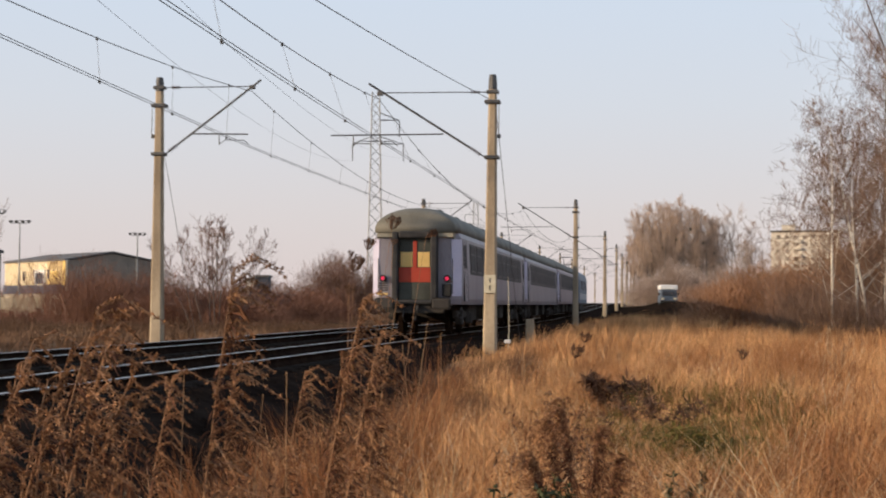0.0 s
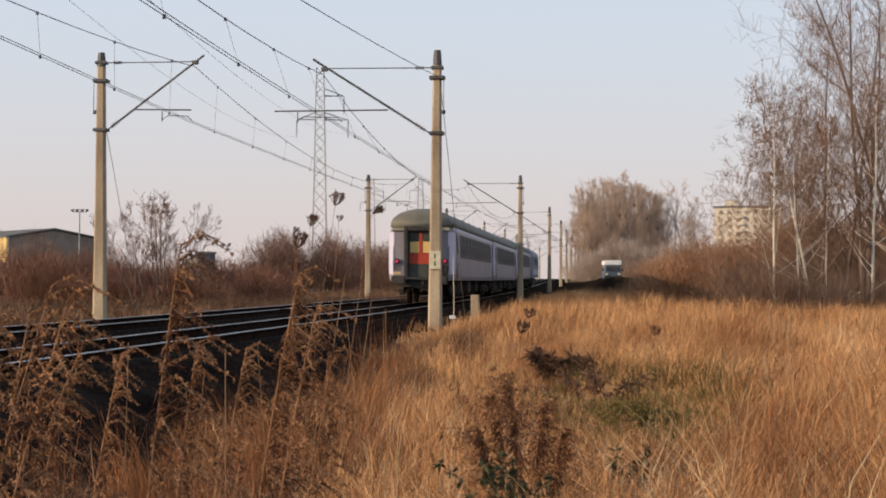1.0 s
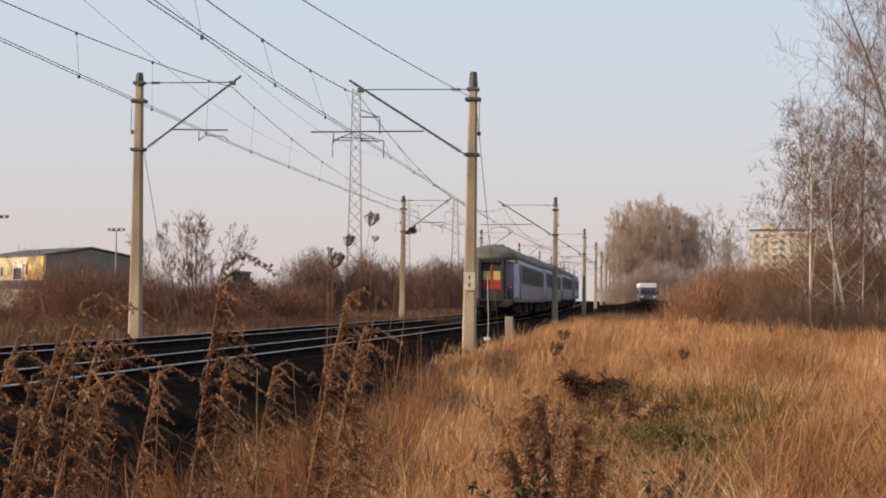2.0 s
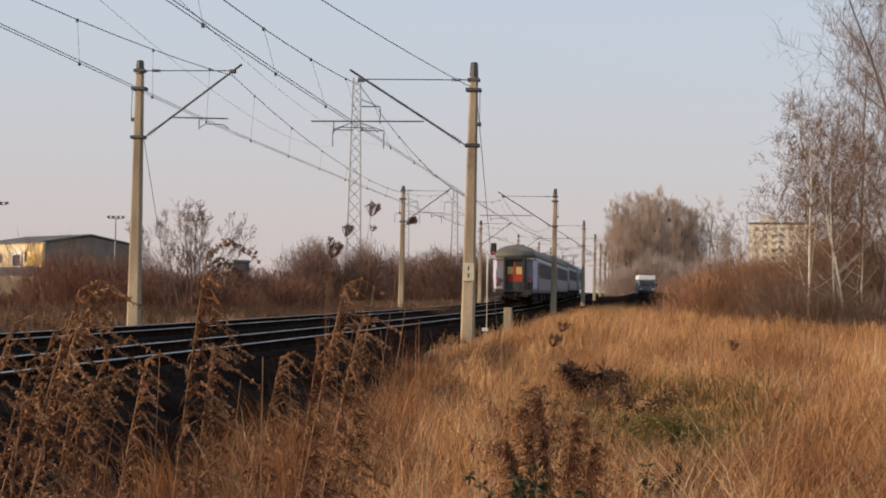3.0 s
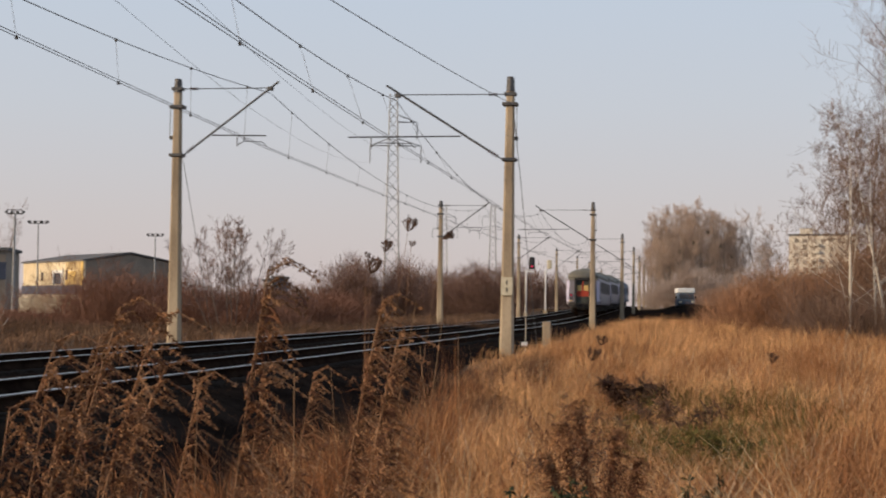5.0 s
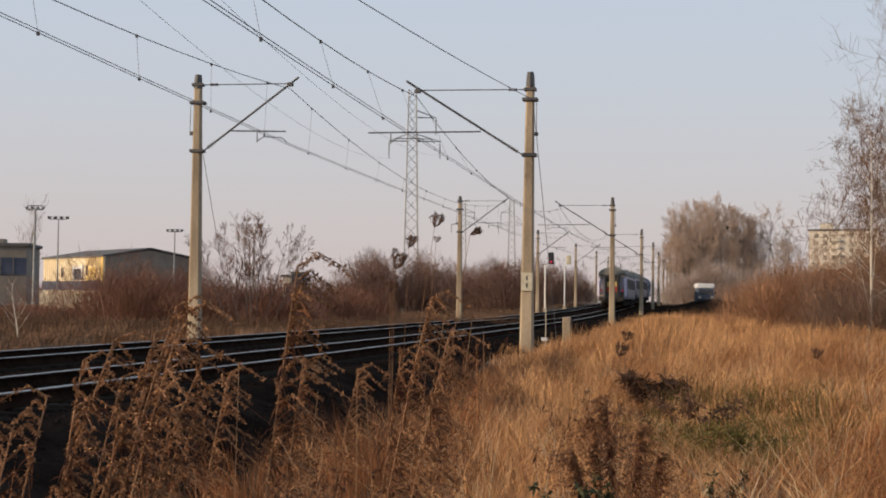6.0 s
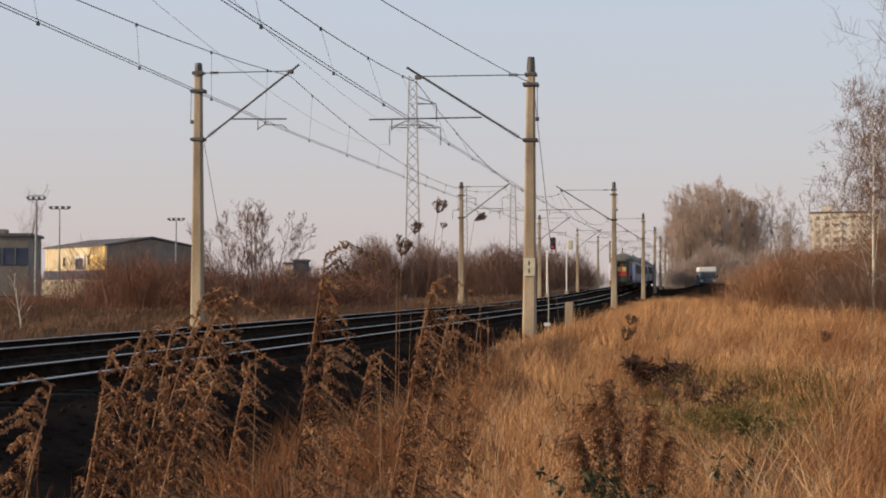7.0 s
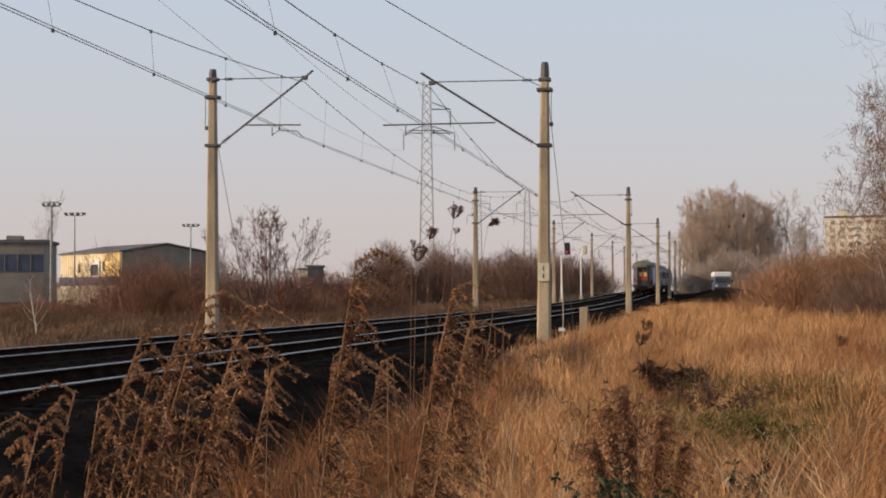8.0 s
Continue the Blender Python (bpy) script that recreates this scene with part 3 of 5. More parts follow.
            add_tube(bm, [(s * 1.16, e * (L / 2 + 0.0), 1.3), (s * 1.16, e * (L / 2 + 0.05), 1.5), (s * 1.16, e * (L / 2 + 0.0), 2.4)], 0.015, n=5)
            part("handrail", bm, M["steel"], t)
        bm = bmesh.new()
        add_tube(bm, [(0.1, e * (L / 2 + 0.1), 1.0), (0.12, e * (L / 2 + 0.4), 0.8), (0.05, e * (L / 2 + 0.35), 0.5)], 0.05, n=6)
        add_tube(bm, [(-0.3, e * (L / 2 + 0.05), 0.95), (-0.33, e * (L / 2 + 0.35), 0.6), (-0.3, e * (L / 2 + 0.1), 0.45)], 0.03, n=6)
        part("coupling_hoses", bm, PAINT["under"], t)
    if lamps:
        bm = bmesh.new()
        add_box(bm, -1.18, -0.86, -L / 2 - 0.03, -L / 2 + 0.02, 1.26, 1.33)
        part("marking_stripe", bm, PAINT["yellow"], t, "yellow stripe")
        bm = bmesh.new()
        for k in range(4):
            add_box(bm, -1.15, -0.85, -L / 2 - 0.022, -L / 2 + 0.02, 1.40 + 0.07 * k, 1.43 + 0.07 * k)
        part("marking_bars", bm, M["ink"], t, "small dark lettering bars")
        bm = bmesh.new()
        add_bevel(bm, 0.86, 1.14, -L / 2 - 0.14, -L / 2 + 0.05, 1.22, 1.62, 0.03, 1)
        part("socket_box", bm, M["black"], t)
    # window band, windows, doors on both sides
    for s in (-1, 1):
        x = s * (W - 0.012)
        bm = bmesh.new()
        add_box(bm, min(x, x + s * 0.016), max(x, x + s * 0.016), -9.6, 9.6, 1.95, 2.0)
        part("waist_line", bm, PAINT["band"], t)
        tilt = Matrix.Translation((x, 0, 2.0)) @ Matrix.Rotation(-s * math.atan(0.05 / 1.05), 4, "Y")
        bm = bmesh.new()
        add_box(bm, -0.014, 0.014, -9.7, 9.7, 0.0, 0.95, tilt)
        band = part("window_band", bm, PAINT["band"], t, "dark painted window band")
        for k in range(11):
            y = -8.8 + 1.76 * k
            bm = bmesh.new()
            add_box(bm, -0.02, 0.02, y - 0.58, y + 0.58, 0.08, 0.88, tilt)
            w = part("window_glass", bm, PAINT["glass"], band)
            bm = bmesh.new()
            for q0, q1, h0, h1 in ((-0.62, -0.58, 0.04, 0.92), (0.58, 0.62, 0.04, 0.92), (-0.58, 0.58, 0.88, 0.92), (-0.58, 0.58, 0.04, 0.08), (-0.58, 0.58, 0.6, 0.63)):
                add_box(bm, -0.027, 0.027, y + q0, y + q1, h0, h1, tilt)
            part("window_frame", bm, M["steel"], band)
        for yd in (-10.9, 10.9):
            bm = bmesh.new()
            add_box(bm, -0.018, 0.018, yd - 0.42, yd + 0.42, -0.92, 1.02, tilt)
            d = part("door", bm, paint, t)
            bm = bmesh.new()
            for a in (-0.2, 0.2):
                add_box(bm, -0.024, 0.024, yd + a - 0.14, yd + a + 0.14, 0.12, 0.85, tilt)
            part("door_window", bm, PAINT["glass"], d)
            bm = bmesh.new()
            for q in (-0.45, 0.43, 0.0):
                add_box(bm, -0.022, 0.022, yd + q, yd + q + 0.02, -0.9, 1.0, tilt)
            part("door_seam", bm, M["ink"], d)
            bm = bmesh.new()
            for z in (0.55, 0.8):
                add_box(bm, s * (W - 0.25) - 0.12, s * (W - 0.25) + 0.12, yd - 0.4, yd + 0.4, z, z + 0.04)
            part("step", bm, PAINT["under"], t)
    for y in (-8.6, 8.6):
        add_bogie(t, y)
    for k, (y, l, w) in enumerate(((-4.5, 2.2, 0.9), (-1.2, 1.6, 1.1), (1.6, 2.4, 0.8), (4.8, 1.4, 1.0))):
        bm = bmesh.new()
        add_bevel(bm, -w, w, y - l / 2, y + l / 2, 0.42, 0.98, 0.05, 1)
        part("underframe_box", bm, PAINT["under"], t)
    return t


def build_loco():
    t = thing("electric_locomotive", pose(0, 0, 0), "dark blue-green electric locomotive with a grey band", "locomotive")
    L, W = 15.6, 1.48
    ends = [(0.0, 0.72, 0.35), (0.35, 0.88, 0.15), (0.9, 0.98, 0.02), (1.3, 1, 0)]
    bm = bmesh.new()
    hull(bm, L, [(-W, 0.95), (-W, 2.9), (-W + 0.1, 3.3), (-W + 0.5, 3.62), (0, 3.75), (W - 0.5, 3.62), (W - 0.1, 3.3), (W, 2.9), (W, 0.95)], ends)
    body = part("body", bm, PAINT["blue"], t, smooth=False)
    for s in (-1, 1):
        bm = bmesh.new()
        add_box(bm, s * W - 0.012, s * W + 0.012, -6.2, 6.2, 1.25, 1.75)
        part("band", bm, PAINT["loco_grey"], t)
        for k in range(4):
            bm = bmesh.new()
            y = -3.9 + 2.6 * k
            add_bevel(bm, s * W - 0.02, s * W + 0.02, y - 0.45, y + 0.45, 2.1, 2.75, 0.015, 1)
            part("side_window", bm, PAINT["glass"], t)
    for e in (-1, 1):
        bm = bmesh.new()
        add_bevel(bm, -0.9, 0.9, e * (L / 2 - 0.02) - 0.05, e * (L / 2 - 0.02) + 0.05, 2.2, 2.9, 0.03, 1)
        part("cab_window", bm, PAINT["glass"], t)
        add_bogie(t, e * 4.2, 3.0)
        for s in (-1, 1):
            bm = bmesh.new()
            add_tube(bm, [(s * 0.875, e * (L / 2 - 0.1), 1.05), (s * 0.875, e * (L / 2 + 0.5), 1.05)], 0.14, n=10)
            add_disc(bm, (s * 0.875, e * (L / 2 + 0.52), 1.05), (0, 1, 0), 0.24, 0.05, 14)
            part("buffer", bm, PAINT["under"], t)
        bm = bmesh.new()
        y = e * 4.0
        for s in (-0.45, 0.45):
            add_tube(bm, [(s, y, 3.75), (s, y + 1.1, 4.15 if e > 0 else 3.95), (s, y - 0.2, 4.9 if e > 0 else 4.05)], 0.03, n=6)
        add_tube(bm, [(-0.8, y - 0.2, 4.95 if e > 0 else 4.08), (0.8, y - 0.2, 4.95 if e > 0 else 4.08)], 0.04, n=6)
        part("pantograph", bm, M["steel"], t)
    bm = bmesh.new()
    add_bevel(bm, -1.3, 1.3, -2.4, 2.4, 0.35, 0.98, 0.06, 1)
    part("underframe_box", bm, PAINT["under"], t)
    return t


COACHES = [
    build_coach("white passenger coach, shade in its lilac colour, red tail lamps lit", PAINT["lilac"], True),
    build_coach("white passenger coach, shade in its lilac colour, with dark window band", PAINT["lilac"], False),
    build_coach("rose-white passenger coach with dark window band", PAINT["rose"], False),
]
LOCO = build_loco()
# seconds, distance of the train's tail along the view
TAIL = [(0, 47.0), (0.5, 55.1), (1.0, 63.2), (1.5, 71.4), (2.0, 79.6), (3.5, 104.2), (4.5, 120.5), (5.0, 128.7), (6.5, 153), (7.0, 161.2), (7.5, 170), (8.0, 179)]



# ---- vegetation ----
VEG = {
    "straw": mat("dry_grass_straw", (0.27, 0.113, 0.044), (0.82, 0.47, 0.215), 0.55, 0.75, 0, 0, 6, isl=0.5, spec=0.15),
    "russet": mat("russet_dry_stems", (0.17, 0.065, 0.027), (0.36, 0.155, 0.065), 0.6, 0.8, 0, 0, 6, isl=0.5, spec=0.15),
    "twig": mat("brown_twigs", (0.17, 0.1, 0.076), (0.26, 0.16, 0.122), 0.4, 0.85, 0, 0, 4, isl=0.35, spec=0.15),
    "rusttwig": mat("rust_brown_twigs", (0.17, 0.082, 0.055), (0.26, 0.135, 0.09), 0.3, 0.85, 0, 0, 4, isl=0.35, spec=0.1),
    "redtwig": mat("reddish_twigs", (0.27, 0.135, 0.07), (0.42, 0.225, 0.125), 0.3, 0.85, 0, 0, 4, isl=0.35, spec=0.15),
    "bark": mat("grey_brown_bark", (0.16, 0.125, 0.10), (0.27, 0.22, 0.18), 2, 0.9, 0, 0.3, 14),
    "birch": mat("birch_bark", (0.55, 0.49, 0.41), (0.74, 0.68, 0.58), 3, 0.8, 0, 0.2, 20, (1, 1, 2.5)),
}


VEG["darkbark"] = mat("dull_brown_bark", (0.10, 0.07, 0.055), (0.17, 0.125, 0.10), 2, 0.9, 0, 0.3, 14)


def strips(base, tip, bend, width, rng):
    """Curved tapered blades: base, tip (n, 3), bend added at mid height, width (n,)."""
    n = len(base)
    a = rng.uniform(0, np.pi, n)
    side = np.stack((np.cos(a), np.sin(a) * 0.4, 0 * a), -1) * (width[:, None] / 2)
    mid = base * 0.45 + tip * 0.55 + bend
    v = np.stack((base - side, base + side, mid - side * 0.8, mid + side * 0.8, tip), 1)
    k = np.arange(n)[:, None, None] * 5
    f = np.array([(0, 1, 3), (0, 3, 2), (2, 3, 4)])[None]
    return v.reshape(-1, 3), (k + f).reshape(-1, 3)


def field_points(rng, n, y0, y1, lo, hi, power=1.0):
    """Scattered ground points in the strip lo < u < hi, seen from the path."""
    y = y0 + (y1 - y0) * rng.random(n) ** power
    x = y * rng.uniform(-0.42, 0.40, n) + rng.normal(0, 0.5, n)
    u = lateral(x, y)
    k = (u > lo + rng.normal(0, 0.7, n)) & (u < hi)
    return x[k], y[k], u[k]


def hollow(x, y):
    """1 in the trampled mossy hollow of the field, 0 away from it."""
    return np.exp(-(((x - 2.8) / 1.7) ** 2 + ((y - 20) / 5.0) ** 2)) + 0.8 * np.exp(-(((x - 2.3) / 0.6) ** 2 + ((y - 14.5) / 1.6) ** 2))


def sward(name, label, mat_, seed, n, y0, y1, lo, hi, w, hmin, hmax, lean_sd, wind, power=1.0, heavy=0.0, inside=False):
    """Tufts of blades: every tuft has a lean and height of its own."""
    rng = np.random.default_rng(seed)
    cx, cy, cu = field_points(rng, max(60, n // 14) * (6 if inside else 1), y0, y1, lo, hi, power)
    if not len(cx):
        return
    if inside:
        k = hollow(cx, cy) > rng.uniform(0.25, 0.7, len(cx))
        cx, cy = cx[k], cy[k]
    pick = rng.integers(0, len(cx), n)
    spread = 0.05 + 0.004 * cy[pick]
    x, y = cx[pick] + rng.normal(0, 1, n) * spread, cy[pick] + rng.normal(0, 1, n) * spread * 2
    u = lateral(x, y)
    tuft_h, tuft_l = rng.uniform(0.5, 1.3, len(cx))[pick], rng.normal(0, lean_sd, (len(cx), 2))[pick]
    p = np.stack((x, y, ground_z(x, y) - 0.03), -1)
    big = 0.8 + 0.25 * np.sin(x * 0.8 + 2) * np.sin(y * 0.45) + 0.12 * np.sin(x * 2.3 + y * 1.1)
    h = rng.uniform(hmin, hmax, n) * tuft_h * big * np.clip((np.abs(u) - 2.2) / 2.2, 0.45, 1) * (1 - 0.72 * np.clip(hollow(x, y), 0, 1))
    lean = tuft_l + rng.normal(0, lean_sd * 0.8, (n, 2)) + (wind, 0.0)
    fall = rng.random(n) < heavy
    lean[fall] += rng.normal(0, 1.1, (int(fall.sum()), 2))
    h = np.where(fall, h * 0.55, h)
    tip = p + np.stack((lean[:, 0] * h, lean[:, 1] * h, h), -1)
    v, f = strips(p, tip, np.stack((-lean[:, 0] * h * 0.25, -lean[:, 1] * h * 0.25, 0.12 * h * fall), -1), w * rng.uniform(0.5, 1.5, n), rng)
    tagged(soup(name, v, f, mat_), label, "grass", kind="stuff")


def build_grass():
    tan, rus = "tall dry straw-coloured grass in the field", "russet dead stems mixed into the dry grass"
    sward("dry_grass", tan, VEG["straw"], 11, 70000, 6, 18, 4.8, 30, 0.0056, 0.25, 0.78, 0.42, 0.12, 0.8, 0.68)
    sward("dry_grass", tan, VEG["straw"], 12, 150000, 14, 46, 3.7, 30, 0.0085, 0.35, 0.85, 0.3, 0.12, 0.9, 0.45)
    sward("dry_grass", tan, VEG["straw"], 13, 110000, 36, 125, 3.2, 34, 0.018, 0.4, 0.9, 0.2, 0.1, 1.0, 0.1)
    sward("pale_grass", "bleached pale stalks among the dry grass", VEG["pale"], 17, 18000, 6, 45, 5.0, 30, 0.006, 0.3, 0.9, 0.45, 0.14, 0.8, 0.5)
    sward("dead_stems", rus, VEG["russet"], 14, 60000, 6, 18, 4.6, 30, 0.0058, 0.2, 0.7, 0.5, 0.1, 0.8, 0.7)
    sward("dead_stems", rus, VEG["russet"], 15, 100000, 14, 70, 3.2, 34, 0.009, 0.3, 0.78, 0.34, 0.1, 0.9, 0.3)
    sward("dead_stems", "dark tangled weeds along the ditch", VEG["russet2"], 16, 38000, 5.0, 34, 3.0, 5.0, 0.0075, 0.3, 0.85, 0.35, 0.06, 0.7, 0.2)
    sward("dead_stems", "tall russet dead weeds rising from the ditch", VEG["russet"], 21, 4000, 6.5, 22, 3.7, 5.3, 0.006, 0.7, 1.5, 0.22, 0.06, 0.8, 0.1)
    sward("moss_grass", "short green mossy grass in a trampled hollow", VEG["green"], 18, 15000, 12, 28, 7.0, 14, 0.008, 0.35, 0.95, 0.5, 0.0, 1.0, 0.3, True)
    sward("field_grass", "thin tan grass beyond the far track", VEG["dull"], 19, 32000, 30, 240, -46, -8.6, 0.03, 0.2, 0.45, 0.25, 0.1, 0.9, 0.2)
    sward("field_grass", "brown weeds beyond the far track", VEG["russet2"], 20, 32000, 26, 170, -46, -9.0, 0.026, 0.2, 0.7, 0.3, 0.1, 0.9, 0.3)


VEG["dull"] = mat("dull_brown_grass", (0.17, 0.095, 0.055), (0.30, 0.185, 0.11), 0.3, 0.85, 0, 0, 5, isl=0.35, spec=0.1)
VEG["pale"] = mat("bleached_straw", (0.55, 0.42, 0.25), (0.68, 0.55, 0.36), 0.6, 0.7, 0, 0, 6, isl=0.25, spec=0.2)
VEG["green"] = mat("mossy_green", (0.06, 0.06, 0.018), (0.16, 0.125, 0.04), 0.9, 0.85, 0, 0, 6, isl=0.35, spec=0.1)
VEG["russet2"] = mat("dead_weed_brown", (0.10, 0.058, 0.036), (0.17, 0.10, 0.062), 0.5, 0.85, 0, 0, 5, isl=0.35, spec=0.1)
build_grass()


def thicket(name, label, boxes, n, h, w, material, seed, kind="stuff", cat="shrubs", twig=1.0):
    """A bank of leafless shrubs: short twigs filling uneven domes (x, y, rx, ry, height factor)."""
    rng = np.random.default_rng(seed)
    V, Fc, off = [], [], 0
    for bx, by, rx, ry, hf in boxes:
        m = 9                              # sub-domes of every shrub
        sx, sy, sh = rng.normal(0, 0.5, m) * rx, rng.normal(0, 0.4, m) * ry, rng.uniform(0.55, 1.0, m)
        k = rng.integers(0, m, n)
        a, r = rng.uniform(0, 2 * np.pi, n), np.sqrt(rng.random(n))
        x, y = bx + sx[k] + 0.6 * rx * r * np.cos(a), by + sy[k] + 0.6 * ry * r * np.sin(a)
        top = h * hf * sh[k] * np.sqrt(np.maximum(0.05, 1 - 0.8 * r ** 2))
        ln = h * hf * rng.uniform(0.10, 0.32, n) * twig
        low = np.maximum(0, (top - ln * 0.6) * rng.random(n) ** 0.7)
        p = np.stack((x, y, ground_z(x, y) + low), -1)
        out = np.stack((np.cos(a) * r, np.sin(a) * r), -1) * 0.7
        lean = rng.normal(0, 0.55, (n, 2)) + out
        tip = p + np.stack((lean[:, 0] * ln, lean[:, 1] * ln, ln * rng.uniform(0.3, 1.1, n)), -1)
        v, f = strips(p, tip, rng.normal(0, 0.08, (n, 3)) * ln[:, None], w * rng.uniform(0.5, 1.5, n), rng)
        V.append(v), Fc.append(f + off)
        off += len(v)
        # stems from the ground
        q = 60
        x, y = bx + rng.normal(0, 0.5, q) * rx, by + rng.normal(0, 0.5, q) * ry
        p = np.stack((x, y, ground_z(x, y) - 0.05), -1)
        ln = h * hf * rng.uniform(0.4, 0.8, q)
        lean = rng.normal(0, 0.25, (q, 2))
        v, f = strips(p, p + np.stack((lean[:, 0] * ln, lean[:, 1] * ln, ln), -1), rng.normal(0, 0.05, (q, 3)) * ln[:, None], np.full(q, w * 2.2), rng)
        V.append(v), Fc.append(f + off)
        off += len(v)
    return tagged(soup(name, np.concatenate(V), np.concatenate(Fc), material), label, cat, kind=kind)


def grow(rng, height, r0, depth, spread=0.5, first=0.3, kids=7, up=0.25, lean=0.04, thin=0.36, wob=0.06):
    """Branch segments of a leafless tree: rows of p0, p1, r0, r1, level."""
    segs = []

    def shoot(p, d, length, r, lev):
        k = (8, 5, 3, 2, 2)[lev]
        pts = [np.array(p)]
        d = d / np.linalg.norm(d)
        for i in range(k):
            d = d + rng.normal(0, wob * 0.7 + 0.018 * lev, 3) + (0, 0, up * 0.35 * (lev > 0))
            d = d / np.linalg.norm(d)
            pts.append(pts[-1] + d * length / k)
        for i in range(k):
            ra, rb = r * (1 - 0.85 * i / k), r * (1 - 0.85 * (i + 1) / k)
            segs.append((*pts[i], *pts[i + 1], ra, rb, lev))
        if lev >= depth:
            return
        m = max(4, kids - 2)
        if lev == 0:
            m = int(kids * 2.2)
        for j in range(m):
            f = first + (1 - first) * (j + rng.random()) / m if lev == 0 else 0.2 + 0.75 * (j + rng.random()) / m
            i = min(int(f * k), k - 1)
            q = pts[i] + (pts[i + 1] - pts[i]) * (f * k - i)
            ax = pts[i + 1] - pts[i]
            ax = ax / np.linalg.norm(ax)
            v = rng.normal(0, 1, 3)
            v -= ax * (v @ ax)
            v /= np.linalg.norm(v)
            dd = ax * (1 - spread) + v * spread * rng.uniform(0.8, 1.3) + (0, 0, up)
            ll = length * (rng.uniform(0.28, 0.45) * (1.15 - 0.75 * f) if lev == 0 else rng.uniform(0.38, 0.62))
            shoot(q, dd, ll, max(r * (1 - 0.85 * f) * (thin if lev == 0 else 0.4), 0.003), lev + 1)

    shoot((0, 0, 0), np.array((rng.normal(0, lean), rng.normal(0, lean), 1.0)), height, r0, 0)
    return np.array(segs)


def limb_mesh(segs, n=3, rmin=0.0):
    """Prisms round segments, as arrays."""
    p0, p1, r0, r1 = segs[:, 0:3], segs[:, 3:6], np.maximum(segs[:, 6], rmin), np.maximum(segs[:, 7], rmin)
    d = p1 - p0
    d = d / np.maximum(np.linalg.norm(d, axis=1, keepdims=True), 1e-6)
    a = np.cross(d, np.array((0.31, 0.52, 0.8)))
    a /= np.maximum(np.linalg.norm(a, axis=1, keepdims=True), 1e-6)
    b = np.cross(d, a)
    if n == 1:                             # finest twigs: narrow slivers turned at random
        a = a * np.maximum(r0, rmin)[:, None] * 1.3
        v = np.stack((p0 - a, p0 + a, p1 + a * 0.6, p1 - a * 0.6), 1)
        return v.reshape(-1, 3), np.arange(len(segs) * 4).reshape(-1, 4)
    ang = np.arange(n) * 2 * np.pi / n
    ring = a[:, None] * np.cos(ang)[None, :, None] + b[:, None] * np.sin(ang)[None, :, None]
    v = np.concatenate((p0[:, None] + ring * r0[:, None, None], p1[:, None] + ring * r1[:, None, None]), 1)
    f = np.array([(k, (k + 1) % n, n + (k + 1) % n, n + k) for k in range(n)])
    return v.reshape(-1, 3), (np.arange(len(segs))[:, None, None] * 2 * n + f[None]).reshape(-1, 4)


def bare_tree(name, label, x, y, height, r0, seed, trunk_mat, twig_mat, depth=3, group="", rmin=0.008, **kw):
    rng = np.random.default_rng(seed)
    s = grow(rng, height, r0, depth, **kw)
    t = thing(name, pose(x, y, float(ground_z(x, y)) - 0.1), label, "tree", group)
    v, f = limb_mesh(s[s[:, 8] == 0], 8)
    soup("trunk", v, f, trunk_mat, t)
    v, f = limb_mesh(s[s[:, 8] == 1], 5, rmin)
    tagged(soup("branchwork", v, f, trunk_mat, t), kind="stuff")
    v, f = limb_mesh(s[s[:, 8] == 2], 3, rmin)
    tagged(soup("bough_tangle", v, f, twig_mat, t), kind="stuff")
    v, f = limb_mesh(s[s[:, 8] >= 3], 1, rmin)
    tagged(soup("crown", v, f, twig_mat, t), kind="stuff")
    return t


# ---- distance: halls, flats, towers, woods ----
B = {
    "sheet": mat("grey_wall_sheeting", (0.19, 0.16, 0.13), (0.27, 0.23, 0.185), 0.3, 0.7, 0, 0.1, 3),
    "ochre": mat("ochre_plaster_wall", (0.50, 0.36, 0.17), (0.62, 0.47, 0.26), 0.25, 0.85, 0, 0.1, 2),
    "pale": mat("pale_plaster", (0.60, 0.53, 0.43), (0.74, 0.67, 0.55), 0.2, 0.85, 0, 0.1, 2),
    "felt": mat("roof_felt", (0.10, 0.095, 0.09), (0.16, 0.15, 0.14), 0.3, 0.9, 0, 0.1, 3),
    "brickred": mat("red_brown_roof", (0.20, 0.09, 0.06), (0.28, 0.14, 0.09), 0.5, 0.85, 0, 0.1, 5),
    "slate": mat("slate_grey_wall", (0.05, 0.055, 0.07), (0.09, 0.095, 0.115), 0.5, 0.8, 0, 0.1, 4),
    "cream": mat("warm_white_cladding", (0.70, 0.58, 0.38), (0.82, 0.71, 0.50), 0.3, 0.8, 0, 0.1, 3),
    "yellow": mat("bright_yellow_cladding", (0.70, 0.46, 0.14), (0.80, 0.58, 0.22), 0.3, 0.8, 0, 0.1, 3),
    "pane": mat("dark_window_pane", (0.035, 0.04, 0.05), (0.06, 0.065, 0.08), 1, 0.15, 0, 0, spec=0.5),
    "bluepane": mat("blue_grey_glazing", (0.05, 0.06, 0.09), (0.08, 0.09, 0.13), 0.5, 0.3, 0, 0),
    "paleblue": mat("pale_blue_van_paint", (0.05, 0.07, 0.10), (0.09, 0.12, 0.16), 1.5, 0.4, 0, 0.02),
}


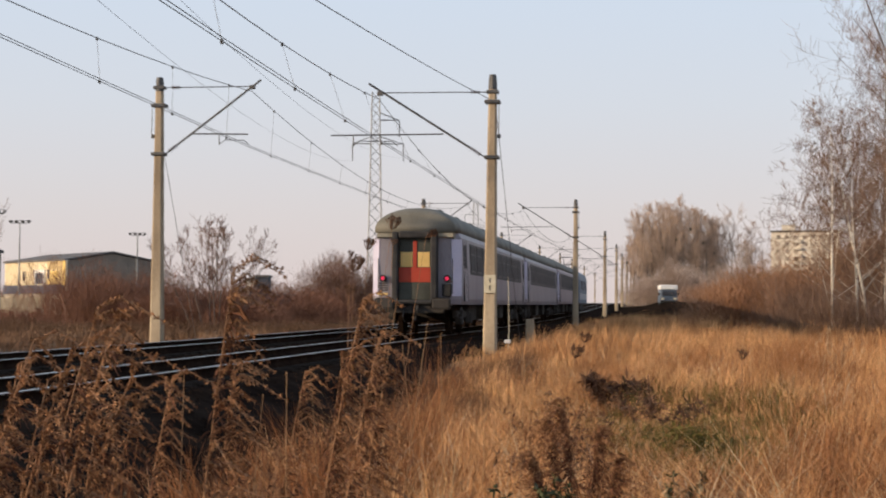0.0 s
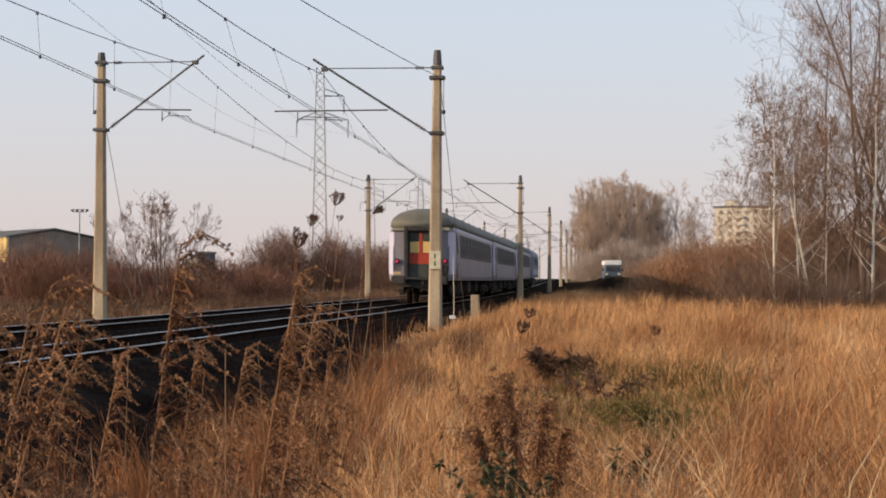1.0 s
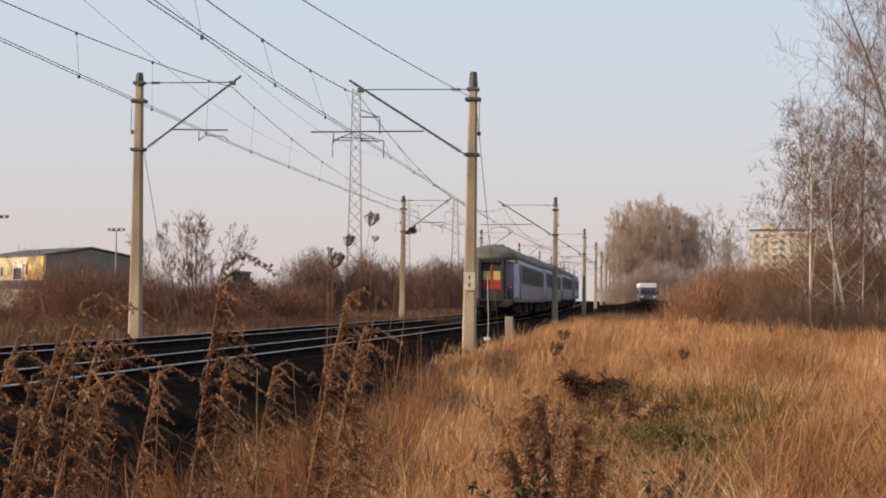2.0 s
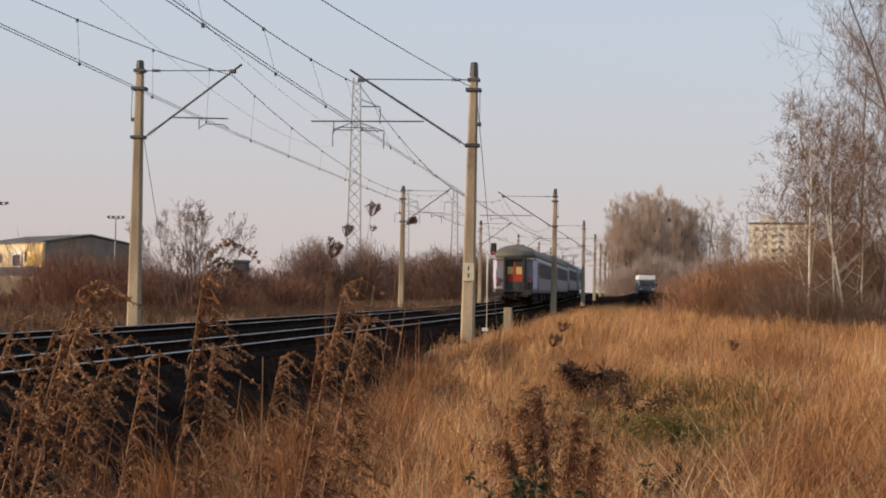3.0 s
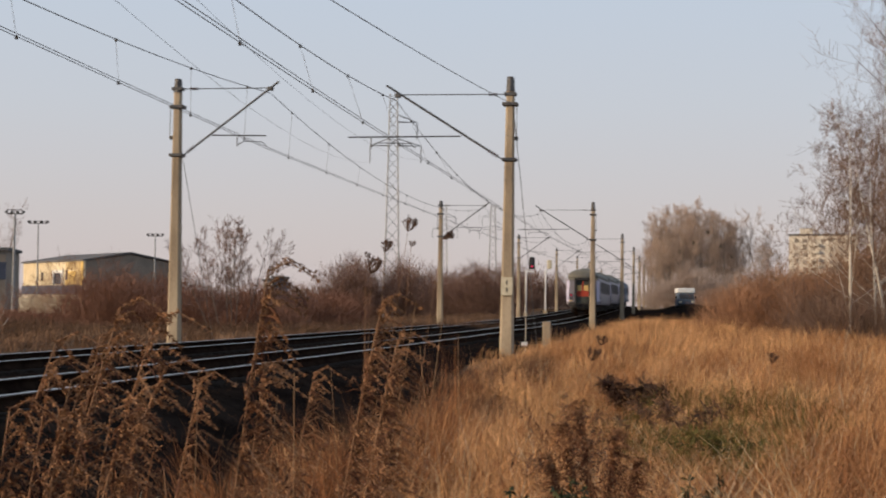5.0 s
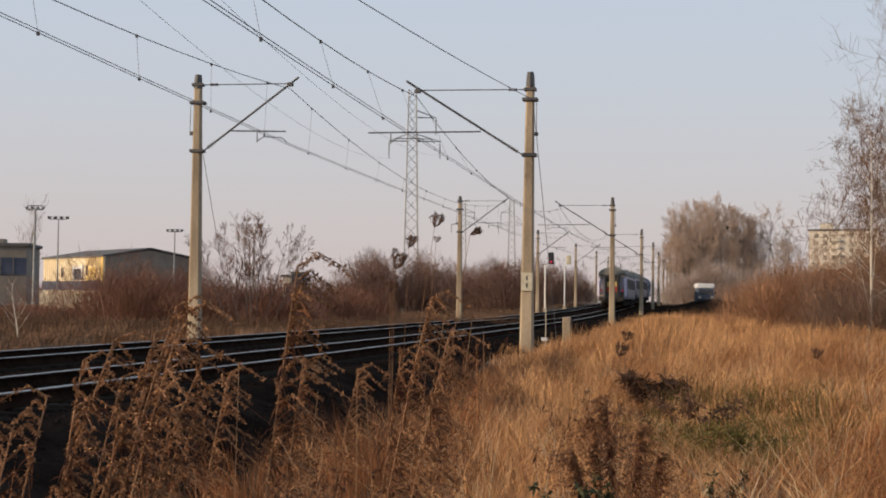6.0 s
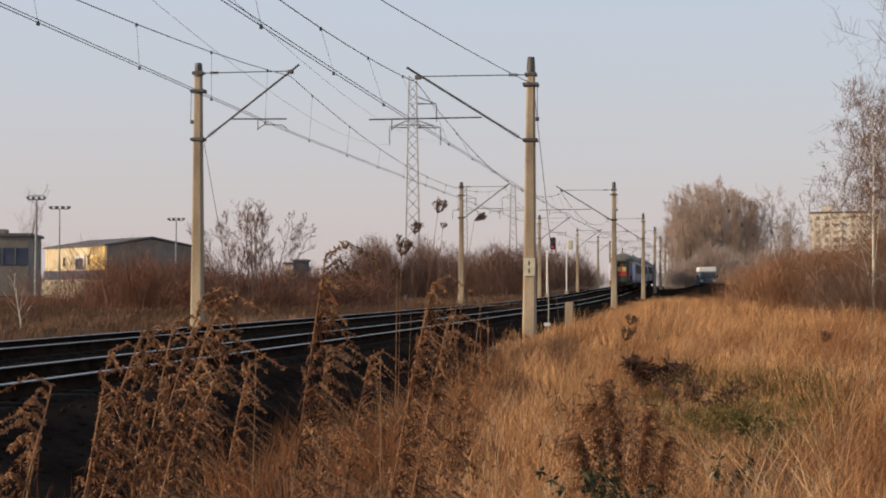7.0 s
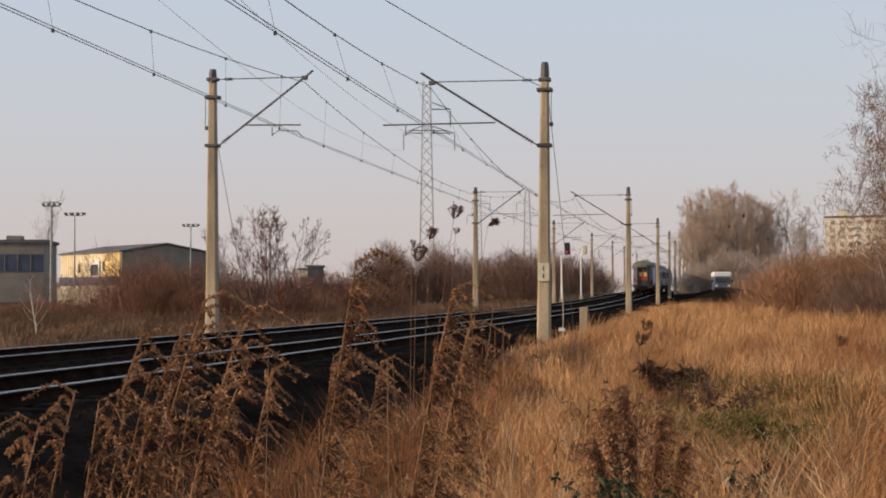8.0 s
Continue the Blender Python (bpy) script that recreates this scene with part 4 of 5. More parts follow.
def build_hall():
    t = thing("factory_hall", pose(-82.5, 328, 0.4, 0, 0, 38), "large shed with sunlit ochre side wall and grey gable end", "industrial building")
    bm = bmesh.new()          # gable end along +x, long wall along -x side (turned)
    add_box(bm, 0, 21, 0, 0.4, 0, 10.2)
    vs = [bm.verts.new(v) for v in ((0, 0.0, 10.2), (21, 0.0, 10.2), (10.5, 0.0, 11.9), (0, 0.4, 10.2), (21, 0.4, 10.2), (10.5, 0.4, 11.9))]
    for f in ((0, 1, 2), (3, 5, 4), (1, 4, 5, 2), (0, 2, 5, 3)):
        bm.faces.new([vs[i] for i in f])
    # dark gable and light long wall: their colours add to the shade and sun
    part("gable_wall", bm, B["sheet"], t, "grey sheeted gable wall, its shade also put in the colour")
    for k in range(11):
        bm = bmesh.new()
        add_box(bm, 0.9 + 1.9 * k, 1.05 + 1.9 * k, -0.08, 0.0, 0, 10.1)
        part("wall_rib", bm, B["sheet"], t)
    bm = bmesh.new()
    add_box(bm, -0.4, 0, 0, 34, 0, 10.2)
    part("long_wall", bm, B["cream"], t, "warm white side wall, its sunlight also put in the colour")
    for y0, y1, z0, z1, d, nm, mt, lb in (
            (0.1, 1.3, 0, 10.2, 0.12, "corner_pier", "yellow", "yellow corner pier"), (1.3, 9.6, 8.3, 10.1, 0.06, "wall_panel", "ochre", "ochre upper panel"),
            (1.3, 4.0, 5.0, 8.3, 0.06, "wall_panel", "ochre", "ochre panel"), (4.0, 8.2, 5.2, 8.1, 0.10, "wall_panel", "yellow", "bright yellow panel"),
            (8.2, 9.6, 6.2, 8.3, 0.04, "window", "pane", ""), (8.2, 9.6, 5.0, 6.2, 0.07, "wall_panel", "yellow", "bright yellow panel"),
            (11.2, 15.6, 5.2, 7.7, 0.04, "gate_opening", "pane", "dark gateway"), (0.1, 34, 3.0, 5.0, 0.3, "window_strip", "bluepane", "dark blue-grey window strip"),
            (16.6, 17.2, 6.4, 8.2, 0.04, "window", "pane", ""), (22, 23.5, 6, 8, 0.04, "window", "pane", "")):
        bm = bmesh.new()
        add_box(bm, -0.4 - d, -0.4, y0, y1, z0, z1)
        part(nm, bm, B[mt], t, lb)
    for y0, y1, z0, z1 in ((10.7, 11.2, 5.1, 8.4), (15.6, 16.1, 5.1, 8.4), (11.2, 15.6, 7.7, 8.4)):
        bm = bmesh.new()
        add_box(bm, -0.75, -0.4, y0, y1, z0, z1)
        part("gate_frame", bm, M["white"], t, "white gateway frame")
    for k in range(14):
        bm = bmesh.new()
        add_box(bm, -0.47, -0.4, 17.6 + 1.15 * k, 17.72 + 1.15 * k, 5.0, 10.1)
        part("cladding_seam", bm, B["ochre"], t)
    bm = bmesh.new()
    for (x0, z0), (x1, z1) in (((-0.8, 10.2), (10.5, 12.1)), ((10.5, 12.1), (21.6, 10.2))):
        vs = [bm.verts.new(v) for v in ((x0, -0.4, z0), (x1, -0.4, z1), (x1, 34.5, z1), (x0, 34.5, z0), (x0, -0.4, z0 + 0.35), (x1, -0.4, z1 + 0.35), (x1, 34.5, z1 + 0.35), (x0, 34.5, z0 + 0.35))]
        for f in ((3, 2, 1, 0), (4, 5, 6, 7), (0, 1, 5, 4), (1, 2, 6, 5), (2, 3, 7, 6), (3, 0, 4, 7)):
            bm.faces.new([vs[i] for i in f])
    part("roof", bm, B["felt"], t)
    # back walls
    bm = bmesh.new()
    add_box(bm, 20.6, 21, 0.4, 34, 0, 10.2)
    add_box(bm, 0, 21, 33.6, 34, 0, 10.2)
    part("rear_wall", bm, B["sheet"], t)


def build_depot():
    t = thing("depot_building", pose(-93, 236, 0.3, 0, 0, 8), "long grey flat-roofed depot with a dark glazed band", "industrial building")
    bm = bmesh.new()
    add_box(bm, -24, 20.5, 0, 14, 0, 9.4)
    part("wall", bm, B["sheet"], t)
    bm = bmesh.new()
    add_box(bm, -24, 20.6, -0.12, -0.0, 4.9, 7.6)
    band = part("glazed_band", bm, B["bluepane"], t, "dark blue-grey glazing")
    for k in range(22):
        bm = bmesh.new()
        add_box(bm, -23.5 + 2 * k, -23.38 + 2 * k, -0.2, -0.12, 4.9, 7.6)
        part("mullion", bm, B["sheet"], band)
    bm = bmesh.new()
    add_box(bm, -24.3, 20.9, -0.35, 14.3, 9.4, 9.9)
    part("roof_slab", bm, B["felt"], t)
    for x in (8, 14):
        bm = bmesh.new()
        add_bevel(bm, x, x + 2.4, 4, 7, 9.9, 10.7, 0.1, 1)
        part("roof_hood", bm, B["sheet"], t)
    # low white wall in front of the yard, with stacked goods along it
    w = thing("yard_wall", pose(-50.2, 170, 0.0, 0, 0, 0), "low sunlit whitewashed yard wall", "wall")
    for k in range(8):
        bm = bmesh.new()
        add_box(bm, 1.0 * k + 0.02, 1.0 * k + 0.98, 0, 0.25, 0, 2.2 + 0.1 * (k % 2))
        part("panel", bm, B["cream"], w)
    bm = bmesh.new()
    add_box(bm, -0.1, 8.1, -0.06, 0.31, 2.32, 2.42)
    part("coping", bm, B["pale"], w)


def build_flats():
    t = thing("apartment_block", pose(126, 600, 1, 0, 0, -16), "tall cream concrete block of flats in low sunlight", "apartment building")
    bm = bmesh.new()
    add_box(bm, 0, 26, 0, 13, 0, 29.5)
    part("wall", bm, B["pale"], t)
    # panes in a mid tone: haze over the far block is in their colour
    B["hazed_pane"] = mat("hazed_window", (0.26, 0.22, 0.18), (0.42, 0.36, 0.30), 1, 0.3, 0, 0, per=0.3)
    bm = bmesh.new()
    add_box(bm, -0.3, 26.3, -0.3, 13.3, 29.5, 30.2)
    part("roof", bm, B["felt"], t)
    bm = bmesh.new()
    add_box(bm, 4, 9, 3, 9, 30.2, 32.6)
    part("lift_house", bm, B["pale"], t)
    bm = bmesh.new()
    add_box(bm, -0.075, 1.5, -0.08, 0, 0, 1.5)
    win = part("window", bm, B["hazed_pane"], t)
    win.matrix_basis = pose(2.2, 0, 1.6)
    for f in range(10):
        for k in range(7):
            if f or k:
                o = new("window", win.data)
                o.parent = t
                o.matrix_basis = pose(2.2 + 3.3 * k, 0, 1.6 + 2.8 * f)
    bm = bmesh.new()
    add_box(bm, 0, 2.6, -1.1, 0, 0, 1.05)
    bal = part("balcony", bm, B["pale"], t)
    bal.matrix_basis = pose(9, 0, 3.0)
    for f in range(9):
        for k in range(1):
            if f or k:
                o = new("balcony", bal.data)
                o.parent = t
                o.matrix_basis = pose(9 + 13.2 * k, 0, 3.0 + 2.8 * f)


def build_house(x, y, w, d, h, turn, roofed, label, wall="pale"):
    t = thing("small_house", pose(x, y, float(ground_z(x, y)) - 0.2, 0, 0, turn), label, "house")
    bm = bmesh.new()
    add_box(bm, -w / 2, w / 2, 0, d, 0, h)
    part("wall", bm, B[wall], t)
    for k in range(3):
        bm = bmesh.new()
        add_box(bm, -w / 2 + w * (0.15 + 0.27 * k), -w / 2 + w * (0.28 + 0.27 * k), -0.06, 0, h * 0.5, h * 0.78)
        part("window", bm, B["pane"], t)
    bm = bmesh.new()
    if roofed:
        vs = [bm.verts.new(v) for v in ((-w / 2 - 0.5, -0.5, h), (w / 2 + 0.5, -0.5, h), (w / 2 + 0.5, d + 0.5, h), (-w / 2 - 0.5, d + 0.5, h), (0, -0.5, h + w * 0.36), (0, d + 0.5, h + w * 0.36))]
        for f in ((0, 1, 4), (3, 5, 2), (1, 2, 5, 4), (0, 4, 5, 3), (3, 2, 1, 0)):
            bm.faces.new([vs[i] for i in f])
        part("roof", bm, B["brickred"], t)
    else:
        add_box(bm, -w / 2 - 0.3, w / 2 + 0.3, -0.3, d + 0.3, h, h + 0.4)
        part("roof", bm, B["felt"], t)


def build_floodlight(x, y, h, head, label="tall steel floodlight mast with lamp heads"):
    t = thing("floodlight_mast", pose(x, y, float(ground_z(x, y))), label, "floodlight", "floodlight masts")
    bm = bmesh.new()
    add_tube(bm, [(0, 0, 0), (0, 0, h * 0.5), (0, 0, h)], 0.24, 0.12, 8)
    part("pole", bm, M["lattice"], t)
    bm = bmesh.new()
    add_tube(bm, [(-head, 0, h), (head, 0, h)], 0.09, n=6)
    add_tube(bm, [(-head, 0, h + 0.5), (head, 0, h + 0.5)], 0.06, n=6)
    part("crossbar", bm, M["steel"], t)
    for k in range(4):
        bm = bmesh.new()
        x0 = -head + 2 * head * k / 3
        q = 0.16 * head
        add_bevel(bm, x0 - q, x0 + q, -q, q, h + 0.1, h + 0.1 + 1.6 * q, 0.04, 1)
        part("lamp_head", bm, M["steel"], t)


def build_pylon(x, y, h, w0, w1, arms, turn=0.0):
    t = thing("lattice_pylon", pose(x, y, float(ground_z(x, y)), 0, 0, turn), "slender grey steel lattice pylon with cross-arms", "pylon", "lattice pylons")

    def wd(z):
        return w0 + (w1 - w0) * min(1, z / h)

    for sx in (-1, 1):
        for sy in (-1, 1):
            legs = bmesh.new()
            add_tube(legs, [(sx * wd(0) / 2, sy * wd(0) / 2, 0), (sx * w1 / 2, sy * w1 / 2, h)], 0.085, 0.06, 4)
            part("leg", legs, M["lattice"], t)
    br = bmesh.new()
    z, k = 0.0, 0
    while z < h - 0.4:
        z2 = min(h, z + max(0.9, wd(z) * 1.05))
        a, b = wd(z) / 2, wd(z2) / 2
        for q in range(4):
            r = Matrix.Rotation(q * math.pi / 2, 3, "Z")
            s = 1 if (k + q) % 2 else -1
            add_tube(br, [r @ Vector((-a * s, -a, z)), r @ Vector((b * s, -b, z2))], 0.045, n=3, caps=False)
        z, k = z2, k + 1
    part("bracing", br, M["lattice"], t)
    for z, left, right in arms:
        for s, ln in ((-1, left), (1, right)):
            if ln:
                bm = bmesh.new()
                e = Vector((s * ln, 0, z))
                for sy in (-1, 1):
                    add_tube(bm, [(s * w1 / 2, sy * w1 / 2, z), e], 0.045, n=4)
                    add_tube(bm, [(s * w1 / 2, sy * w1 / 2, z + 0.9), e], 0.035, n=4)
                arm = part("cross_arm", bm, M["lattice"], t)
                bm = bmesh.new()
                for q in range(9):
                    add_disc(bm, e + Vector((0, 0, -0.3 - 0.2 * q)), (0, 0, 1), 0.1, 0.09, 6)
                add_tube(bm, [e, e + Vector((0, 0, -2.2))], 0.03, n=4)
                part("insulator_string", bm, M["steel"], arm)
    return t


build_hall()
build_depot()
build_flats()
# one building's shaded front and lit side, made as two coloured blocks
build_house(-37.2, 300, 2.4, 6, 6.9, 0, False, "flat-roofed building among shrubs, front painted slate-grey for its shade", "slate")
build_house(-39.4, 301, 1.9, 5, 6.3, 0, False, "small white block added as the sunlit side of the dark building")
build_house(-33.2, 306, 5.2, 7, 3.2, 0, False, "low dark flat-roofed shed", "slate")
for fx, fy, fh, hd in ((-93.5, 330, 18.5, 2.0), (-67.5, 328, 16.0, 1.6), (-46.0, 300, 14.6, 1.5), (-59.2, 198, 13.0, 1.1)):
    build_floodlight(fx, fy, fh, hd)
build_pylon(-9.2, 185, 27.3, 1.9, 0.9, ((21.0, 2.8, 3.4), (23.9, 0.0, 2.9)), 4)
build_pylon(-5.7, 366, 26.0, 2.0, 1.0, ((20.0, 2.8, 3.2), (22.9, 0.0, 2.8)), 4)
build_pylon(6.0, 366, 26.0, 2.2, 1.0, ((20.0, 3.2, 3.2), (23, 2.6, 0.0)), 4)


def build_van():
    t = thing("parked_van", pose(25.6, 180, float(ground_z(25.6, 180)) - 0.15, 0, 0, -4), "dark blue and white delivery van parked on the earth bank", "van")
    bm = bmesh.new()
    hull(bm, 5.2, [(-1.0, 0.35), (-1.03, 0.9), (-1.0, 1.3), (-0.92, 1.95), (-0.8, 2.12), (0.8, 2.12), (0.92, 1.95), (1.0, 1.3), (1.03, 0.9), (1.0, 0.35)], [(0.0, 0.9, 0.55), (0.25, 0.97, 0.4), (0.9, 1.0, 0.0)])
    part("body", bm, B["paleblue"], t)
    bm = bmesh.new()
    add_bevel(bm, -1.02, 1.02, -2.3, 2.3, 1.86, 2.42, 0.12, 2)
    part("roof_box", bm, M["white"], t, "white roof box")
    bm = bmesh.new()
    add_bevel(bm, -0.84, 0.84, -2.66, -2.3, 1.18, 1.74, 0.06, 2)
    part("windscreen", bm, B["pane"], t)
    bm = bmesh.new()
    add_bevel(bm, -0.98, 0.98, -2.74, -2.45, 0.35, 0.6, 0.06, 2)
    part("bumper", bm, M["black"], t)
    for s in (-1, 1):
        bm = bmesh.new()
        add_bevel(bm, s * 0.72 - 0.17, s * 0.72 + 0.17, -2.7, -2.5, 0.7, 0.92, 0.05, 2)
        part("headlight", bm, M["plate"], t)
        bm = bmesh.new()
        add_bevel(bm, s * 1.12 - 0.09, s * 1.12 + 0.09, -1.75, -1.65, 1.2, 1.5, 0.03, 1)
        part("wing_mirror", bm, M["black"], t)
        for y in (-1.6, 1.5):
            bm = bmesh.new()
            add_disc(bm, (s * 0.86, y, 0.34), (1, 0, 0), 0.34, 0.22, 18)
            w = part("wheel", bm, M["black"], t)
            bm = bmesh.new()
            add_disc(bm, (s * 0.975, y, 0.34), (1, 0, 0), 0.2, 0.03, 14)
            part("rim", bm, M["steel"], w)


build_van()


def build_signals():
    for y, u, h, lit in ((143, FAR - 1.9, 5.2, True), (165, FAR - 1.85, 5.6, False)):
        p = on_line(y, u)
        t = thing("railway_signal", line_pose(y, u, float(ground_z(p.x, p.y)) - float(rise(y))), "colour-light railway signal on a white post" if lit else "white-backed railway signal on a pale post", "railway signal", "signals")
        bm = bmesh.new()
        add_tube(bm, [(0, 0, 0), (0, 0, h * 0.88)], 0.085, 0.075, 8)
        part("post", bm, M["white"], t)
        bm = bmesh.new()
        add_bevel(bm, -0.2, 0.2, -0.2, 0.2, 0.0, 0.55, 0.03, 1)
        part("base", bm, M["concrete"], t)
        hx = 0.55 if lit else 0.42
        bm = bmesh.new()
        add_tube(bm, [(0, 0, h * 0.86), (hx * 0.5, 0, h * 0.9), (hx, 0, h * 0.91)], 0.05, n=6)
        add_box(bm, -0.1, hx + 0.2, -0.1, 0.3, h * 0.85, h * 0.86)
        part("bracket", bm, M["white"], t)
        bm = bmesh.new()
        add_bevel(bm, hx - 0.27, hx + 0.27, -0.12, 0.12, h * 0.9, h * 0.9 + (1.15 if lit else 1.0), 0.12, 3)
        head = part("signal_head", bm, M["black"] if lit else M["plate"], t, "black signal head" if lit else "white signal head")
        for k in range(3 if lit else 0):
            bm = bmesh.new()
            add_disc(bm, (hx, -0.13, h * 0.9 + 0.25 + 0.32 * k), (0, 1, 0), 0.1, 0.05, 12)
            part("lens", bm, PAINT["lamp"] if k == 0 else B["pane"], head, "red signal lens" if k == 0 else "")
        bm = bmesh.new()
        for q in range(int(h / 0.35)):
            add_tube(bm, [(-0.2, 0.12, 0.4 + 0.3 * q), (0.2, 0.12, 0.4 + 0.3 * q)], 0.012, n=4)
        tagged(part("ladder", bm, M["steel"], t), kind="stuff")
    # low concrete marker and thin rod beside the near track
    p = on_line(50, 3.3)
    t = thing("concrete_marker", line_pose(50, 3.35, float(ground_z(p.x, p.y)) - 0.4), "short pale concrete marker post beside the track", "marker post")
    bm = bmesh.new()
    add_bevel(bm, -0.13, 0.13, -0.09, 0.09, 0, 1.42, 0.025, 2)
    part("post", bm, M["concrete"], t)
    t = thing("marker_rod", pose(1.51, 40, float(ground_z(1.51, 40)) - 0.1), "thin pale rod with a small white box", "marker rod")
    bm = bmesh.new()
    add_tube(bm, [(0, 0, 0), (0.03, 0, 1.0), (0, 0, 2.3)], 0.014, 0.009, 6)
    part("rod", bm, M["plate"], t)
    bm = bmesh.new()
    add_bevel(bm, -0.09, 0.07, -0.05, 0.05, 0.57, 0.66, 0.01, 1)
    part("box", bm, M["white"], t)

    t = thing("utility_cabinet", pose(20.0, 66, float(ground_z(20.0, 66)) - 0.1, 0, 0, -18), "small pale utility cabinet among bushes", "cabinet")
    bm = bmesh.new()
    add_bevel(bm, -0.33, 0.33, -0.2, 0.2, 0.25, 1.0, 0.02, 1)
    body = part("body", bm, M["plate"], t)
    bm = bmesh.new()
    add_bevel(bm, -0.38, 0.38, -0.26, 0.26, 1.0, 1.06, 0.02, 1)
    part("lid", bm, M["white"], t)
    bm = bmesh.new()
    add_box(bm, -0.3, 0.3, -0.16, 0.16, -0.1, 0.25)
    part("plinth", bm, M["concrete"], t)


build_signals()


def build_bank():
    rng = np.random.default_rng(9)
    xs, ys = np.linspace(9, 78, 90), np.linspace(116, 240, 70)
    x, y = np.meshgrid(xs, ys)
    z = ground_z(x, y) + 0.03 + 0.16 * rng.random(x.shape) * (np.abs(lateral(x, y) - 40) < 33)
    z[:, 0] -= 0.6
    z[:, -1] -= 0.6
    z[0] -= 0.4
    z[-1] -= 0.6
    n, m = x.shape
    i = (np.arange(n - 1)[:, None] * m + np.arange(m - 1)[None]).ravel()
    b = soup("earth_bank", np.stack((x, y, z), -1).reshape(-1, 3), np.stack((i, i + 1, i + m + 1, i + m), -1), M["shade_black_earth"])
    tagged(b, "low bank of bare black earth", "earth bank", kind="structure")


build_bank()


# woods behind the line and shrubs on both sides
def build_woods():
    rng = np.random.default_rng(21)
    # a domed clump of close-set trees: bearing across the clump, height
    made = []
    for k in range(20):
        f = (k + 0.5) / 20
        y = 276 + 22 * rng.random()
        x = (0.1185 + 0.058 * f) * y + rng.uniform(-0.3, 0.3)
        h = 17.4 * math.sqrt(max(0.3, 1 - 0.55 * abs(2 * f - 1.0) ** 2.2)) * rng.uniform(0.9, 1.02)
        if k % 3 == 2:          # every third repeats its neighbour, turned
            copy_thing(made[-1], pose(x, y, float(ground_z(x, y)) - 0.1, 0, 0, 360 * rng.random()))
            continue
        made.append(bare_tree("bare_tree", "tall leafless tree with a fine grey-brown crown paled as by haze", x, y, h, 0.2, 100 + k, VEG["bark"], VEG["hazetwig"], 4, "woodland trees", rmin=0.0105, spread=0.62, first=0.08, kids=8, up=0.36, thin=0.42))
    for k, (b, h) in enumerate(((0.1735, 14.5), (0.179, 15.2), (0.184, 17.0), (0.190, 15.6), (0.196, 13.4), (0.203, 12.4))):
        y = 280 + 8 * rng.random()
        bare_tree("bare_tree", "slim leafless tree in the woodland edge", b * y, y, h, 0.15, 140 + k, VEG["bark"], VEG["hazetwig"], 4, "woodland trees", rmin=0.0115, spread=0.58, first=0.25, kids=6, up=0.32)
    # nests of mistletoe in the woodland crowns
    for k, (x, y, z) in enumerate(((43.5, 277, 15.4), (46.0, 278, 13.0), (41, 277, 13.6), (48.0, 278, 11.2), (38.5, 278, 12.0))):
        nseg = 260
        d = rng.normal(0, 1, (nseg, 3))
        d /= np.linalg.norm(d, axis=1, keepdims=True)
        p = np.array((x, y, z)) + d * 0.1
        v, f = strips(p, p + d * rng.uniform(0.2, 0.42, (nseg, 1)), d * 0, np.full(nseg, 0.05), rng)
        tagged(soup("mistletoe_clump", v, f, VEG["moss"]), "dark round mistletoe clump in a bare crown", "mistletoe", "mistletoe clumps")
    # a many-stemmed leafless bush: stems fanning out from one foot
    stem = bare_tree("bare_tree", "many-stemmed leafless bush beside the far track", -13.9, 90, 5.9, 0.045, 66, VEG["darkbark"], VEG["twig"], 4, "stems of the bush", rmin=0.0075, spread=0.5, first=0.22, kids=5, up=0.22, thin=0.5)
    for dx, tip, turn, dz in ((0.5, 14, 130, -0.4), (-0.5, -13, 250, -0.5), (0.15, 5, 40, -0.1), (0.9, 24, 300, -0.9), (-0.9, -24, 80, -1.0), (-0.2, -5, 190, -0.2)):
        copy_thing(stem, pose(-13.9 + dx, 90 + 0.4 * dx, float(ground_z(-13.9, 90)) + dz, 0, tip, 0) @ pose(0, 0, 0, 0, 0, turn))
    bare_tree("birch_sapling", "thin leafless birch sapling in the field", -17.0, 55, 2.2, 0.03, 62, VEG["birch"], VEG["twig"], 2, rmin=0.006, spread=0.55, first=0.2, kids=7, up=0.2)
    bare_tree("bare_tree", "distant leafless tree behind the halls", -110, 360, 22, 0.3, 63, VEG["bark"], VEG["twig"], 4, rmin=0.012, spread=0.5, first=0.2, kids=6, up=0.3)

    hedge = [(-14 + 4.0 * k + rng.uniform(-1, 1), 178 + rng.uniform(-10, 8), 3.6, 3.5, rng.uniform(0.8, 1.15)) for k in range(5)]
    thicket("shrub_hedge", "dense leafless purple-brown shrubs beyond the tracks", hedge, 11000, 7.6, 0.034, VEG["twig"], 31, twig=0.55)
    hedge2 = [(-6 + 3.6 * k, 235 + rng.uniform(-8, 8), 3.5, 4, rng.uniform(0.8, 1.1)) for k in range(6)]
    thicket("shrub_hedge", "dense leafless brown shrubs in the distance", hedge2, 5500, 8.0, 0.05, VEG["twig"], 32, twig=0.55)
    left = [(-22.5, 96, 3.2, 3, 1.05), (-26, 100, 3, 3, 0.85), (-19.5, 98, 2.5, 3, 0.85), (-29.5, 104, 3, 3, 0.28), (-33, 108, 3, 3, 0.3), (-37, 112, 4, 3, 0.26), (-15.5, 100, 2.4, 2.5, 0.72), (-12, 104, 3, 2.5, 0.66), (-9, 110, 2.6, 2.5, 0.55), (-17.5, 94, 2.2, 2, 0.6), (-12.5, 92, 2.4, 2, 0.5)]
